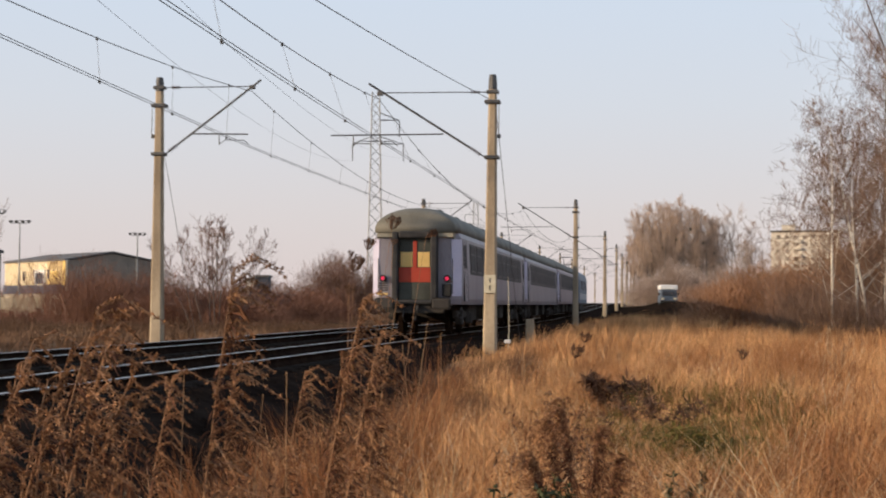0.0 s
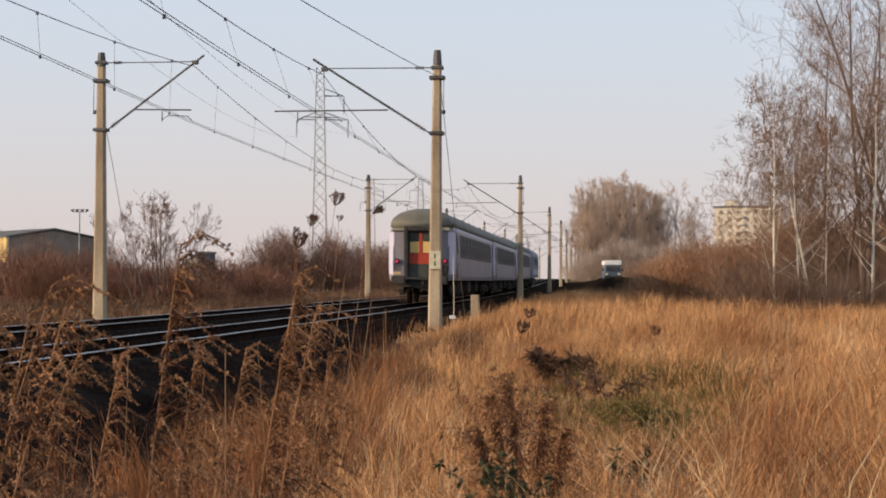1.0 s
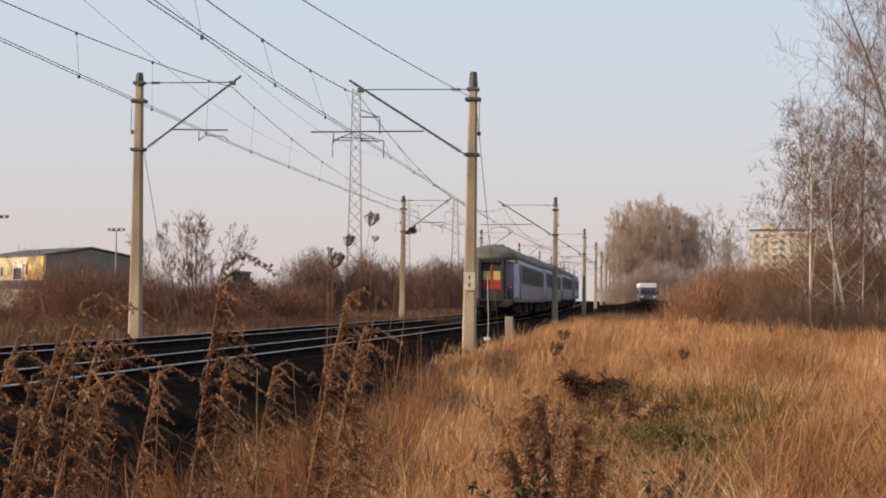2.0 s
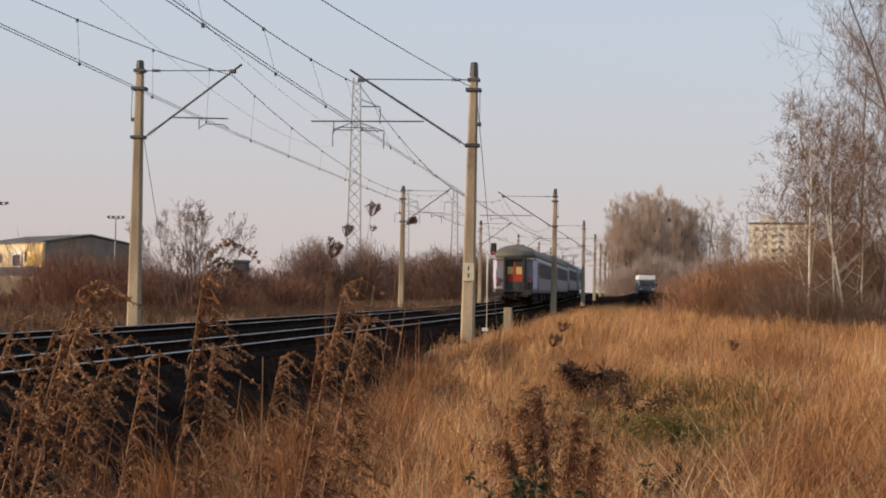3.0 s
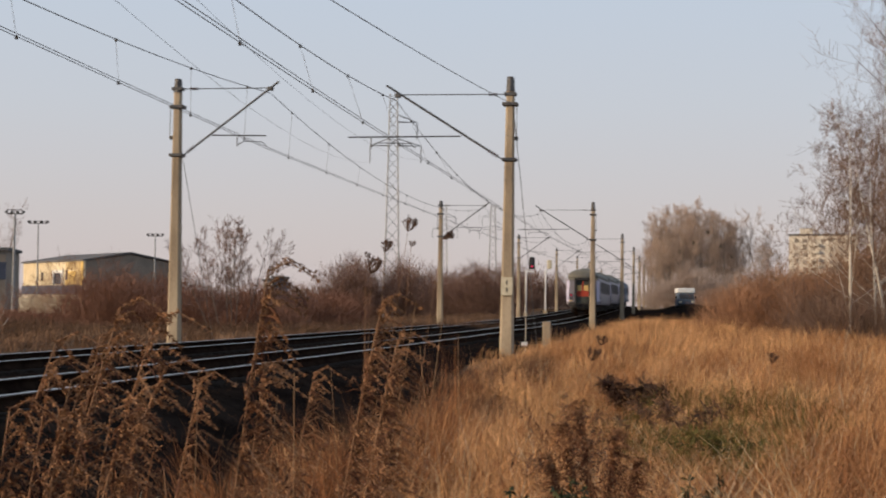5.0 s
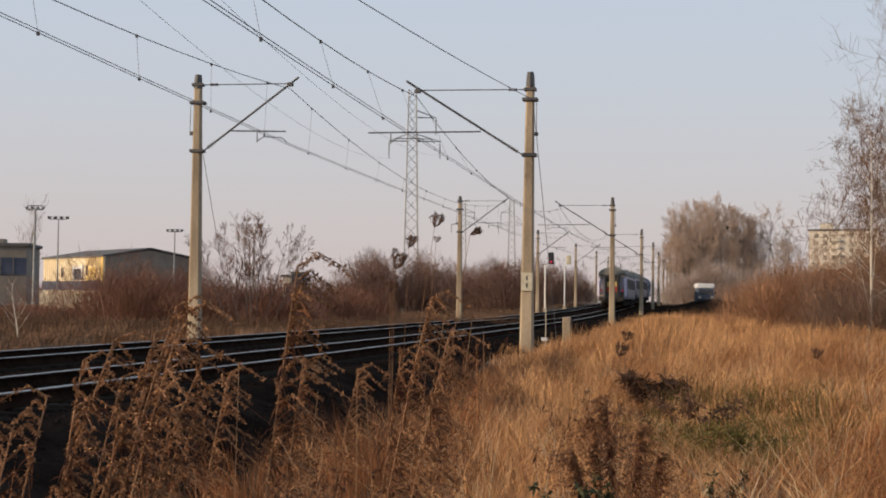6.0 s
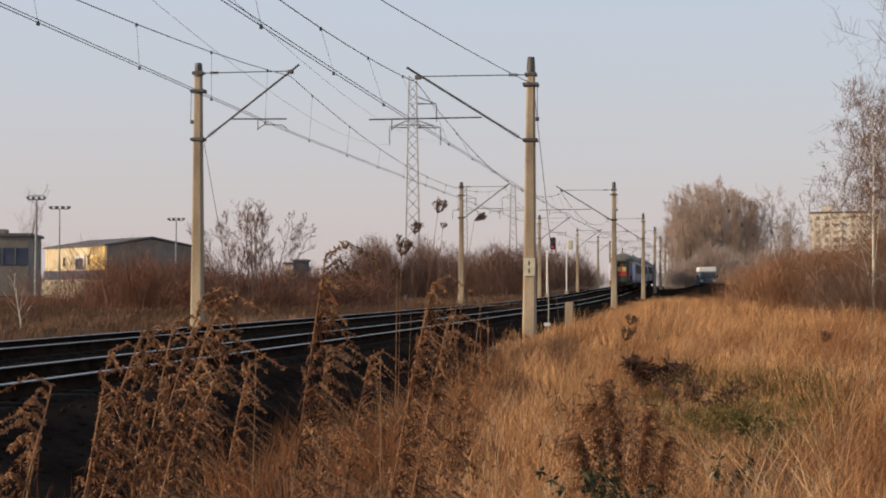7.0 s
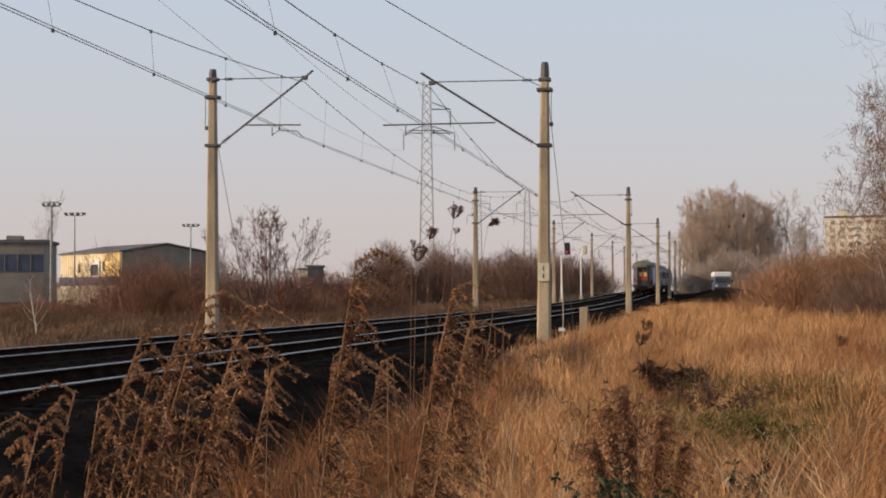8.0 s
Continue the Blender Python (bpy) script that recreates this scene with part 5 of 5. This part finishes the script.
    thicket("shrub_bank", "leafless rust-brown shrubs in front of the halls", left, 9000, 4.9, 0.02, VEG["rusttwig"], 33, twig=0.7)
    low = [(x, y, 4, 3.5, rng.uniform(0.5, 1.0)) for x, y in [(-34 + 5.2 * k, 78 + 1.5 * abs(k - 3) + rng.uniform(-5, 5)) for k in range(7)]]
    thicket("weed_bank", "low brown weeds and brambles in the field", low, 3500, 1.4, 0.016, VEG["russet2"], 34)
    right = [(26.5 + 3.4 * k + rng.uniform(-1, 1), 136 + rng.uniform(-8, 14), 3.2, 4, rng.uniform(0.8, 1.05) * min(1.2, 0.56 + 0.13 * k)) for k in range(12)]
    thicket("shrub_bank", "dense leafless reddish-brown shrubs at the field edge", right, 8500, 8.4, 0.030, VEG["redtwig"], 35, twig=0.6)
    sap = bare_tree("bare_sapling", "slender leafless sapling in the red shrubs", 25.5, 132, 6.0, 0.05, 170, VEG["bark"], VEG["hazetwig"], 4, "saplings", rmin=0.007, spread=0.55, first=0.1, kids=6, up=0.3)
    for k in range(13):
        x, y = 24.5 + 1.7 * k + rng.uniform(-0.8, 0.8), 124 + rng.uniform(-8, 22)
        copy_thing(sap, pose(x, y, float(ground_z(x, y)) - 0.1 - 1.6 * rng.random(), 0, 0, 360 * rng.random()))
    right2 = [(14 + 2.6 * k, 74 + rng.uniform(-5, 6) + 1.5 * k, 2.4, 3, rng.uniform(0.6, 1.0)) for k in range(9)]
    thicket("shrub_bank", "tangled reddish undergrowth beneath the birches", right2, 9000, 5.6, 0.016, VEG["redtwig"], 36, twig=0.8)
    under = [(31 + 3.4 * k + rng.uniform(-1, 1), 250 + rng.uniform(-6, 8), 3.6, 4, rng.uniform(0.6, 1.1)) for k in range(10)]
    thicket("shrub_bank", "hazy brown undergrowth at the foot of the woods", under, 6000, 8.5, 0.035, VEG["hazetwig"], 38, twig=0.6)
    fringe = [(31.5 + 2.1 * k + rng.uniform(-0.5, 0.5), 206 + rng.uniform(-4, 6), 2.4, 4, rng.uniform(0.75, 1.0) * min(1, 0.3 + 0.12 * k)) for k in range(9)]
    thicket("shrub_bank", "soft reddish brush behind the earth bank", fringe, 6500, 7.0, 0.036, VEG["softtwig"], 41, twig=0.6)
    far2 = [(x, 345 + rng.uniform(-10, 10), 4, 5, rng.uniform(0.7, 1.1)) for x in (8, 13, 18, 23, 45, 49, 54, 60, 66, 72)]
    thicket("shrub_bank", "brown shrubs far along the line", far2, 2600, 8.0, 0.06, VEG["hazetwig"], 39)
    tangle = [(17.5 + 1.9 * k + rng.uniform(-0.5, 0.5), 72 + rng.uniform(-4, 6), 2.0, 2.5, rng.uniform(0.6, 1.0) * (0.6 + 0.07 * k)) for k in range(9)]
    thicket("shrub_bank", "tall tangled bare bushes beneath the trees", tangle, 7000, 8.0, 0.012, VEG["pinktwig"], 40)
    fore = [(13.2 + 1.35 * k + rng.uniform(-0.4, 0.4), 57 + rng.uniform(-2, 4), 1.3, 1.6, rng.uniform(0.6, 1.0)) for k in range(8)]
    thicket("shrub_bank", "open tangle of pale brown twigs round the birches", fore, 1600, 3.6, 0.011, VEG["pinktwig"], 42, twig=1.6)
    back = [(-60 + 15 * k, 420 + rng.uniform(-20, 20), 12, 10, rng.uniform(0.7, 1.1)) for k in range(-5, 18) if abs(-60 + 15 * k - 48) > 20]
    thicket("distant_wood", "hazy line of distant leafless trees", back, 2500, 10, 0.13, VEG["twig"], 37)


def build_birches():
    for k, (x, y, h, r) in enumerate(((14.5, 58, 8.2, 0.07), (15.6, 58.5, 7.4, 0.055), (16.1, 58.8, 8.2, 0.075), (18.9, 60, 8.8, 0.075), (17.4, 61, 7.6, 0.055), (20.6, 62, 9.5, 0.08))):
        bare_tree("birch_tree", "slender leafless birch with pale bark", x, y, h, r, 71 + k, VEG["birch"], VEG["pinktwig"], 4, "birches", rmin=0.006, spread=0.7, first=0.1, kids=7, up=0.2, thin=0.3, wob=0.05, lean=0.03)
    for k, (x, y, h, r) in enumerate(((17.6, 66, 9.6, 0.07), (18.9, 64, 13.0, 0.10), (20.2, 65, 15.5, 0.11), (21.8, 64, 16.5, 0.12), (19.4, 69, 12.5, 0.09), (24.0, 68, 17.0, 0.13), (22.5, 72, 16, 0.12), (26.5, 70, 16, 0.12))):
        bare_tree("bare_tree", "tall leafless tree with dense upswept pinkish-brown twigs", x, y, h, r, 81 + k, VEG["darkbark"], VEG["pinktwig"], 4, "trees at the field edge", rmin=0.0044, spread=0.6, first=0.05, kids=7, up=0.24, lean=0.05, wob=0.07, thin=0.5)


# distance haze mixed into the twig colour; softtwig gets about half of it
VEG["hazetwig"] = mat("haze_paled_twigs", (0.36, 0.27, 0.215), (0.48, 0.37, 0.30), 0.2, 0.9, 0, 0, 2, isl=0.25, spec=0.05)
VEG["softtwig"] = mat("soft_brown_twigs", (0.30, 0.18, 0.12), (0.43, 0.28, 0.20), 0.25, 0.85, 0, 0, 3, isl=0.3, spec=0.1)
VEG["moss"] = mat("mistletoe_green", (0.05, 0.055, 0.03), (0.09, 0.09, 0.05), 2, 0.8, 0, 0)
VEG["pinktwig"] = mat("pinkish_brown_twigs", (0.15, 0.09, 0.06), (0.26, 0.165, 0.115), 0.5, 0.8, 0, 0, 5, isl=0.35, spec=0.2)
build_woods()
build_birches()


# ---- weeds close to the camera ----
W = {
    "stem": mat("goldenrod_stem", (0.19, 0.088, 0.04), (0.33, 0.18, 0.09), 9, 0.7, 0, 0.1, 60, per=0.2),
    "leaf": mat("withered_leaf", (0.055, 0.024, 0.015), (0.15, 0.066, 0.036), 12, 0.85, 0, 0.1, 60, isl=0.4, spec=0.1),
    "fluff": mat("faded_seed_fluff", (0.105, 0.046, 0.024), (0.40, 0.215, 0.11), 14, 0.9, 0, 0.1, 80, isl=0.4, spec=0.05),
    "umbel": mat("dry_umbel_brown", (0.075, 0.042, 0.028), (0.16, 0.09, 0.058), 20, 0.9, 0, 0.1, 90, isl=0.35, spec=0.1),
    "pale": mat("pale_dry_stalk", (0.24, 0.125, 0.055), (0.4, 0.24, 0.12), 8, 0.7, 0, 0.1, 60, per=0.2),
    "green": mat("evergreen_leaf", (0.024, 0.031, 0.012), (0.05, 0.058, 0.022), 8, 0.65, 0, 0.1, 40, isl=0.3),
    "cream": mat("cream_leaf_back", (0.55, 0.48, 0.3), (0.7, 0.62, 0.42), 8, 0.6, 0, 0.1, 40),
}
SWAY = []         # plants that move in the wind: thing, base pose, rows of (seconds, lean degrees)
NEAR = 0.00037037  # metres per metre of distance for one step across a view 2700 steps deep


def spot(px, py, d):
    """A point at distance d from the first standpoint, by its bearing and height (steps right of and below the sight line)."""
    return Vector(((px - 784) * NEAR * d, d, EYE[2] + (529 - py) * NEAR * d))


def curve_pts(a, b, c, n=9):
    return [(1 - t) ** 2 * a + 2 * t * (1 - t) * b + t * t * c for t in [k / n for k in range(n + 1)]]


def flakes(rng, pts, length, width, droop, n_per, drift=0.0):
    """Small withered leaves or seed tufts round points, as arrays."""
    p = np.repeat(np.array([tuple(q) for q in pts]), n_per, 0)
    n = len(p)
    d = rng.normal(0, 1, (n, 3))
    d[:, 2] -= droop
    d[:, 0] += drift
    d /= np.linalg.norm(d, axis=1, keepdims=True)
    ln = length * rng.uniform(0.5, 1.3, (n, 1))
    side = np.cross(d, rng.normal(0, 1, (n, 3)))
    side /= np.maximum(np.linalg.norm(side, axis=1, keepdims=True), 1e-6)
    side *= width * rng.uniform(0.6, 1.3, (n, 1)) / 2
    curl = np.array((0, 0, -1.0)) * ln * 0.35 * droop
    m = p + d * ln * 0.5
    v = np.stack((p, m - side, m + side, p + d * ln + curl), 1)
    f = np.array([(0, 1, 2), (1, 3, 2)])
    return v.reshape(-1, 3), (np.arange(n)[:, None, None] * 4 + f[None]).reshape(-1, 3)


def goldenrod(px0, px1, top, d, seed, plume=1.0, hook=1, leaves=1.0, coarse=1.0, low=0.52):
    """A dead goldenrod: bent stem, hanging leaves, plume of one-sided sprays."""
    rng = np.random.default_rng(seed)
    a, c = spot(px0, 882, d), spot(px1, top, d)
    run = (a - c)
    g = float(ground_z(a.x, d))
    a = a + run * ((a.z - g) / max(0.2, -run.z)) * 0.4
    a.z = g - 0.02
    org = a.copy()
    mid = a.lerp(c, 0.6) + Vector((-(c.x - a.x) * 0.30, rng.uniform(-0.05, 0.05), 0.02))
    pts = [p - org for p in curve_pts(a, mid, c, 14)]
    t = thing("goldenrod_stalk", pose(*org), "withered brown goldenrod with faded seed plume, bent by wind", "weed", "goldenrods")
    bm = bmesh.new()
    add_tube(bm, pts, 0.0030 * coarse ** 0.5, 0.0012 * coarse ** 0.5, 6)
    part("stem", bm, W["stem"], t, smooth=True)
    # withered leaves hanging down-wind along the upper stem
    lp = []
    for k in range(int(34 * leaves)):
        f = rng.uniform(low - 0.12, 0.97)
        i = min(int(f * 14), 13)
        lp.append(pts[i].lerp(pts[i + 1], f * 14 - i))
    v, f = flakes(rng, lp, 0.038 * coarse, 0.0030 * coarse, 0.8, 4, hook * 1.0)
    tagged(soup("foliage", v, f, W["leaf"], t), kind="stuff")
    # plume: arching sprays down-wind, longest below, thick with seed tufts
    sp, lo, tw = [], [], bmesh.new()
    ns = int(30 * plume)
    for k in range(ns):
        f = low + (1 - low) * (k / ns) ** 0.8
        i = min(int(f * 14), 13)
        b = pts[i].lerp(pts[i + 1], f * 14 - i)
        ln = 0.085 * plume * coarse * (1.15 - (f - low) / (1 - low) * 0.6) * rng.uniform(0.5, 1.3)
        dr = Vector((hook * rng.uniform(0.15, 1.1) + rng.normal(0, 0.35), rng.normal(0, 0.6), rng.uniform(0.1, 0.75))).normalized()
        q = [b, b + dr * ln * 0.5 + Vector((0, 0, 0.008)), b + dr * ln + Vector((hook * 0.2 * ln, 0, -0.5 * ln))]
        add_tube(tw, q, 0.0011, 0.0007, 3, False)
        for j in range(12):
            g2 = j / 11
            (sp if f > 0.68 or j > 6 else lo).append(q[0].lerp(q[1], g2 * 2) if g2 < 0.5 else q[1].lerp(q[2], g2 * 2 - 1))
    tip = [pts[-1], pts[-1] + Vector((hook * 0.03, 0, 0.014)), pts[-1] + Vector((hook * 0.075, 0, -0.012))]
    add_tube(tw, tip, 0.0012, 0.0008, 3, False)
    sp += [tip[0].lerp(tip[1], q / 5) for q in range(6)] + [tip[1].lerp(tip[2], q / 5) for q in range(6)]
    tagged(part("spray_work", tw, W["stem"], t), kind="stuff")
    v, f = flakes(rng, sp, 0.0068 * coarse, 0.0024 * coarse, 0.35, 10, hook * 0.6)
    tagged(soup("plume", v, f, W["fluff"], t), kind="stuff")
    v, f = flakes(rng, lo, 0.015 * coarse, 0.0024 * coarse, 0.5, 4, hook * 0.8)
    tagged(soup("withered_spray", v, f, W["leaf"], t), kind="stuff")
    ph, am = rng.uniform(0, 6.28), rng.uniform(0.25, 0.6)
    SWAY.append((t, org, [(k * 0.5, 0.9 * min(1, max(0, (k * 0.5 - 4.8) / 1.6)) + am * math.sin(ph + 2.1 * k * 0.5) + 0.4 * am * math.sin(ph * 2 + 4.7 * k * 0.5)) for k in range(17)]))
    return t


for k, (p0, p1, top, d) in enumerate((
        (-60, 60, 600, 1.75), (5, 110, 612, 1.85), (60, 172, 538, 1.8), (95, 205, 556, 1.7), (120, 235, 640, 1.9),
        (-20, 30, 640, 2.0), (80, 140, 590, 2.1), (-130, -70, 700, 1.8), (-190, -120, 760, 1.75),
        (345, 408, 468, 1.8), (385, 420, 640, 2.3), (545, 628, 520, 2.4), (585, 655, 590, 2.3), (560, 600, 618, 2.6), (640, 660, 660, 2.5), (470, 520, 650, 3.0), (250, 300, 660, 2.6),
        (20, 85, 668, 2.0), (150, 225, 680, 2.1), (-40, -5, 720, 1.9), (45, 70, 740, 1.8), (110, 150, 720, 1.9))):
    goldenrod(p0, p1, top, d * 1.25, 500 + k, 1.25 if k in (2, 3, 9, 11) else 1.0, -1 if k in (7, 8) else 1, 1.6 if k in (11, 12, 13) else 1.0, low=(0.45 if k < 9 or k > 16 else 0.62))
for k, (p0, p1, top, d) in enumerate(((1012, 985, 700, 10.6), (1030, 1046, 745, 10.4), (985, 962, 735, 10.9), (1060, 1080, 800, 10.2), (960, 930, 790, 10.6))):
    goldenrod(p0, p1, top, d, 560 + k, 1.1, 1 if k % 2 else -1, 2.0, 2.6, 0.3)


def stalk(px0, px1, top, d, r, material, seed, label="thin bare dry stalk rising from the grass"):
    rng = np.random.default_rng(seed)
    a, c = spot(px0, 882, d), spot(px1, top, d)
    g = float(ground_z(a.x, d))
    a = a + (a - c) * ((a.z - g) / max(0.2, c.z - a.z)) * 0.8
    a.z = g - 0.02
    t = thing("dry_stalk", pose(*a), label, "stalk", "dry stalks")
    bm = bmesh.new()
    add_tube(bm, [p - a for p in curve_pts(a, a.lerp(c, 0.5) + Vector((rng.normal(0, 0.02), 0, 0)), c, 6)], r * 0.5, r * 0.25, 5)
    part("stem", bm, material, t)
    ph = rng.uniform(0, 6)
    SWAY.append((t, a.copy(), [(k * 0.5, 0.15 * math.sin(ph + 1.9 * k * 0.5)) for k in range(17)]))
    return t, c - a


for k, (p0, p1, top, d, r) in enumerate(((490, 487, 650, 1.35, 0.0016), (618, 692, 520, 3.2, 0.003), (700, 742, 560, 5.0, 0.004), (560, 540, 640, 3.0, 0.002), (842, 850, 640, 6, 0.004), (300, 312, 640, 2.4, 0.002), (430, 452, 690, 2.8, 0.0022), (735, 700, 600, 5.5, 0.003), (905, 915, 585, 9, 0.005), (775, 768, 580, 8, 0.005), (1235, 1120, 780, 6, 0.004), (1080, 1150, 735, 6.5, 0.0045))):
    stalk(p0, p1, top, d, r, W["pale"], 700 + k)


def umbel(px0, px1, top, d, size, seed, rows=None, nod=(0.3, 0, 1)):
    """Folded dry umbel like a bird's nest on a long stalk."""
    rng = np.random.default_rng(seed)
    a, c = spot(px0, 882, d), spot(px1, top, d)
    a.z = float(ground_z(a.x, d)) - 0.02
    t = thing("dry_umbel", pose(*a), "dark dry curled umbel seed head on a thin stalk", "seed head", "seed heads")
    bm = bmesh.new()
    up = Vector(nod).normalized()
    neck = c - a - up * size * 0.5
    add_tube(bm, curve_pts(Vector((0, 0, 0)), neck * 0.5 + Vector((-(c - a).x * 0.2, 0, 0)), neck, 8), 0.0016, 0.001, 5)
    part("stem", bm, W["stem"], t)
    bm = bmesh.new()
    tips = []
    for k in range(26):
        an = rng.uniform(0, 6.283)
        s = Vector((math.cos(an), math.sin(an), 0)) * size * 0.5 * rng.uniform(0.5, 1.05)
        s = s - up * s.dot(up)
        e = neck + s * rng.uniform(0.8, 1.25) + up * size * rng.uniform(0.5, 0.95)
        add_tube(bm, [neck, neck + s * 0.75 + up * size * 0.3, e], 0.012 * size, 0.02 * size, 4, False)
        tips += [e, e + up * size * 0.08]
    head = part("umbel_cage", bm, W["umbel"], t)
    tagged(head, kind="stuff")
    v, f = flakes(rng, tips, 0.011 * size / 0.06, 0.004 * size / 0.06, 0.0, 5)
    tagged(soup("seed_mass", v, f, W["umbel"], t), kind="stuff")
    H = (c - a).z
    if rows is None:
        ph = rng.uniform(0, 6)
        rows = [(k * 0.5, 0.12 * math.sin(ph + 2.3 * k * 0.5)) for k in range(17)]
    else:
        rows = [(s, math.degrees((x - px1) * NEAR * d / H)) for s, x in rows]
    SWAY.append((t, a.copy(), rows))


umbel(600, 616, 458, 7.0, 0.085, 801)
umbel(612, 638, 424, 7.1, 0.06, 802)
umbel(598, 607, 440, 7.05, 0.026, 803)
umbel(590, 681, 386, 6.9, 0.066, 804)
umbel(640, 685, 420, 7.2, 0.03, 805)
umbel(650, 750, 406, 7.0, 0.058, 806, nod=(0.9, 0, 0.5))
umbel(1330, 1318, 616, 3.6, 0.024, 807, [(0, 1301), (0.5, 1296), (1, 1247), (1.5, 1255), (2, 1234), (2.6, 1290), (3.3, 1335), (4, 1314), (4.5, 1318), (5, 1323), (6.0, 1340), (6.5, 1344), (7, 1340), (7.5, 1320), (8, 1340)])
umbel(1000, 1008, 612, 6.5, 0.06, 808)
umbel(1030, 1022, 588, 9, 0.06, 809)
umbel(600, 606, 505, 7.3, 0.05, 810)


def shrublet(px, py, d, n, size, material, seed, label, length=0.05, width=0.016):
    """A low leafy plant."""
    rng = np.random.default_rng(seed)
    c = spot(px, py, d)
    g = float(ground_z(c.x, d))
    t = thing("low_plant", pose(c.x, d, g), label, "plant")
    bm = bmesh.new()
    pts = []
    for k in range(14):
        e = Vector((rng.normal(0, size * 0.5), rng.normal(0, size * 0.4), max(0.08, (c.z - g) * rng.uniform(0.6, 1.0))))
        q = curve_pts(Vector((e.x * 0.2, e.y * 0.2, -0.02)), Vector((e.x * 0.5, e.y * 0.5, e.z * 0.7)), e, 6)
        add_tube(bm, q, 0.003, 0.0015, 4)
        pts += [q[int(rng.integers(3, 7))] for _ in range(n)]
    tagged(part("twig_tangle", bm, W["stem"], t), kind="stuff")
    v, f = flakes(rng, pts, length, width, 0.1, 2)
    tagged(soup("foliage", v, f, material, t), kind="stuff")
    return t


shrublet(1205, 825, 10.6, 16, 0.30, W["green"], 901, "small evergreen shrub with dark glossy leaves", 0.06, 0.022)
shrublet(985, 838, 10.2, 26, 0.36, W["green"], 902, "small dark green shrub low in the grass", 0.06, 0.022)
shrublet(1185, 852, 10.4, 1, 0.16, W["cream"], 903, "sprig with a few cream-coloured leaves", 0.07, 0.028)
shrublet(1072, 648, 24.0, 46, 0.62, W["umbel"], 904, "dark arching dead weed in the grass", 0.20, 0.03)
shrublet(1215, 745, 15.5, 18, 0.55, VEG["green"], 912, "dark tuft in a mossy hollow", 0.11, 0.016)
shrublet(1140, 690, 19.0, 30, 0.8, W["umbel"], 913, "dark flattened dead weeds in a mossy hollow", 0.12, 0.016)
shrublet(1000, 775, 14.0, 16, 0.7, W["umbel"], 905, "dark withered weed clump in the grass", 0.10, 0.014)
shrublet(960, 720, 16.5, 14, 0.6, W["leaf"], 906, "brown withered weed clump in the grass", 0.12, 0.016)
shrublet(590, 715, 6.0, 20, 0.4, W["leaf"], 907, "brown withered weed clump beside the ditch", 0.045, 0.007)
shrublet(420, 760, 5.6, 22, 0.5, W["leaf"], 908, "brown withered weed clump beside the ditch", 0.04, 0.006)
shrublet(300, 820, 5.0, 20, 0.4, W["leaf"], 909, "brown withered weed clump beside the ditch", 0.04, 0.006)
shrublet(1170, 745, 16.0, 16, 0.6, VEG["green"], 911, "dark green tuft in a mossy hollow", 0.12, 0.012)
for k, (px, py, d) in enumerate(((1000, 745, 13), (1025, 815, 11.5), (980, 680, 15))):
    shrublet(px, py, d, 18, 0.36, W["leaf"] if k % 2 else W["umbel"], 920 + k, "dark brown withered weed with hanging seed heads", 0.06, 0.011)


def motions():
    # the train rolls away along the line
    for k, c in enumerate(COACHES + [LOCO]):
        off = 12.3 + 24.75 * k if k < 3 else 12.3 + 24.75 * 2 + 12.4 + 8.6
        walk(c, [(t, line_pose(y + off * 0.991, 0, RAIL)) for t, y in TAIL])
    # weeds swing in the wind
    for t, org, rows in SWAY:
        walk(t, [(s, Matrix.Translation(org) @ pose(0, 0, 0, 0, a, 0)) for s, a in rows])


motions()
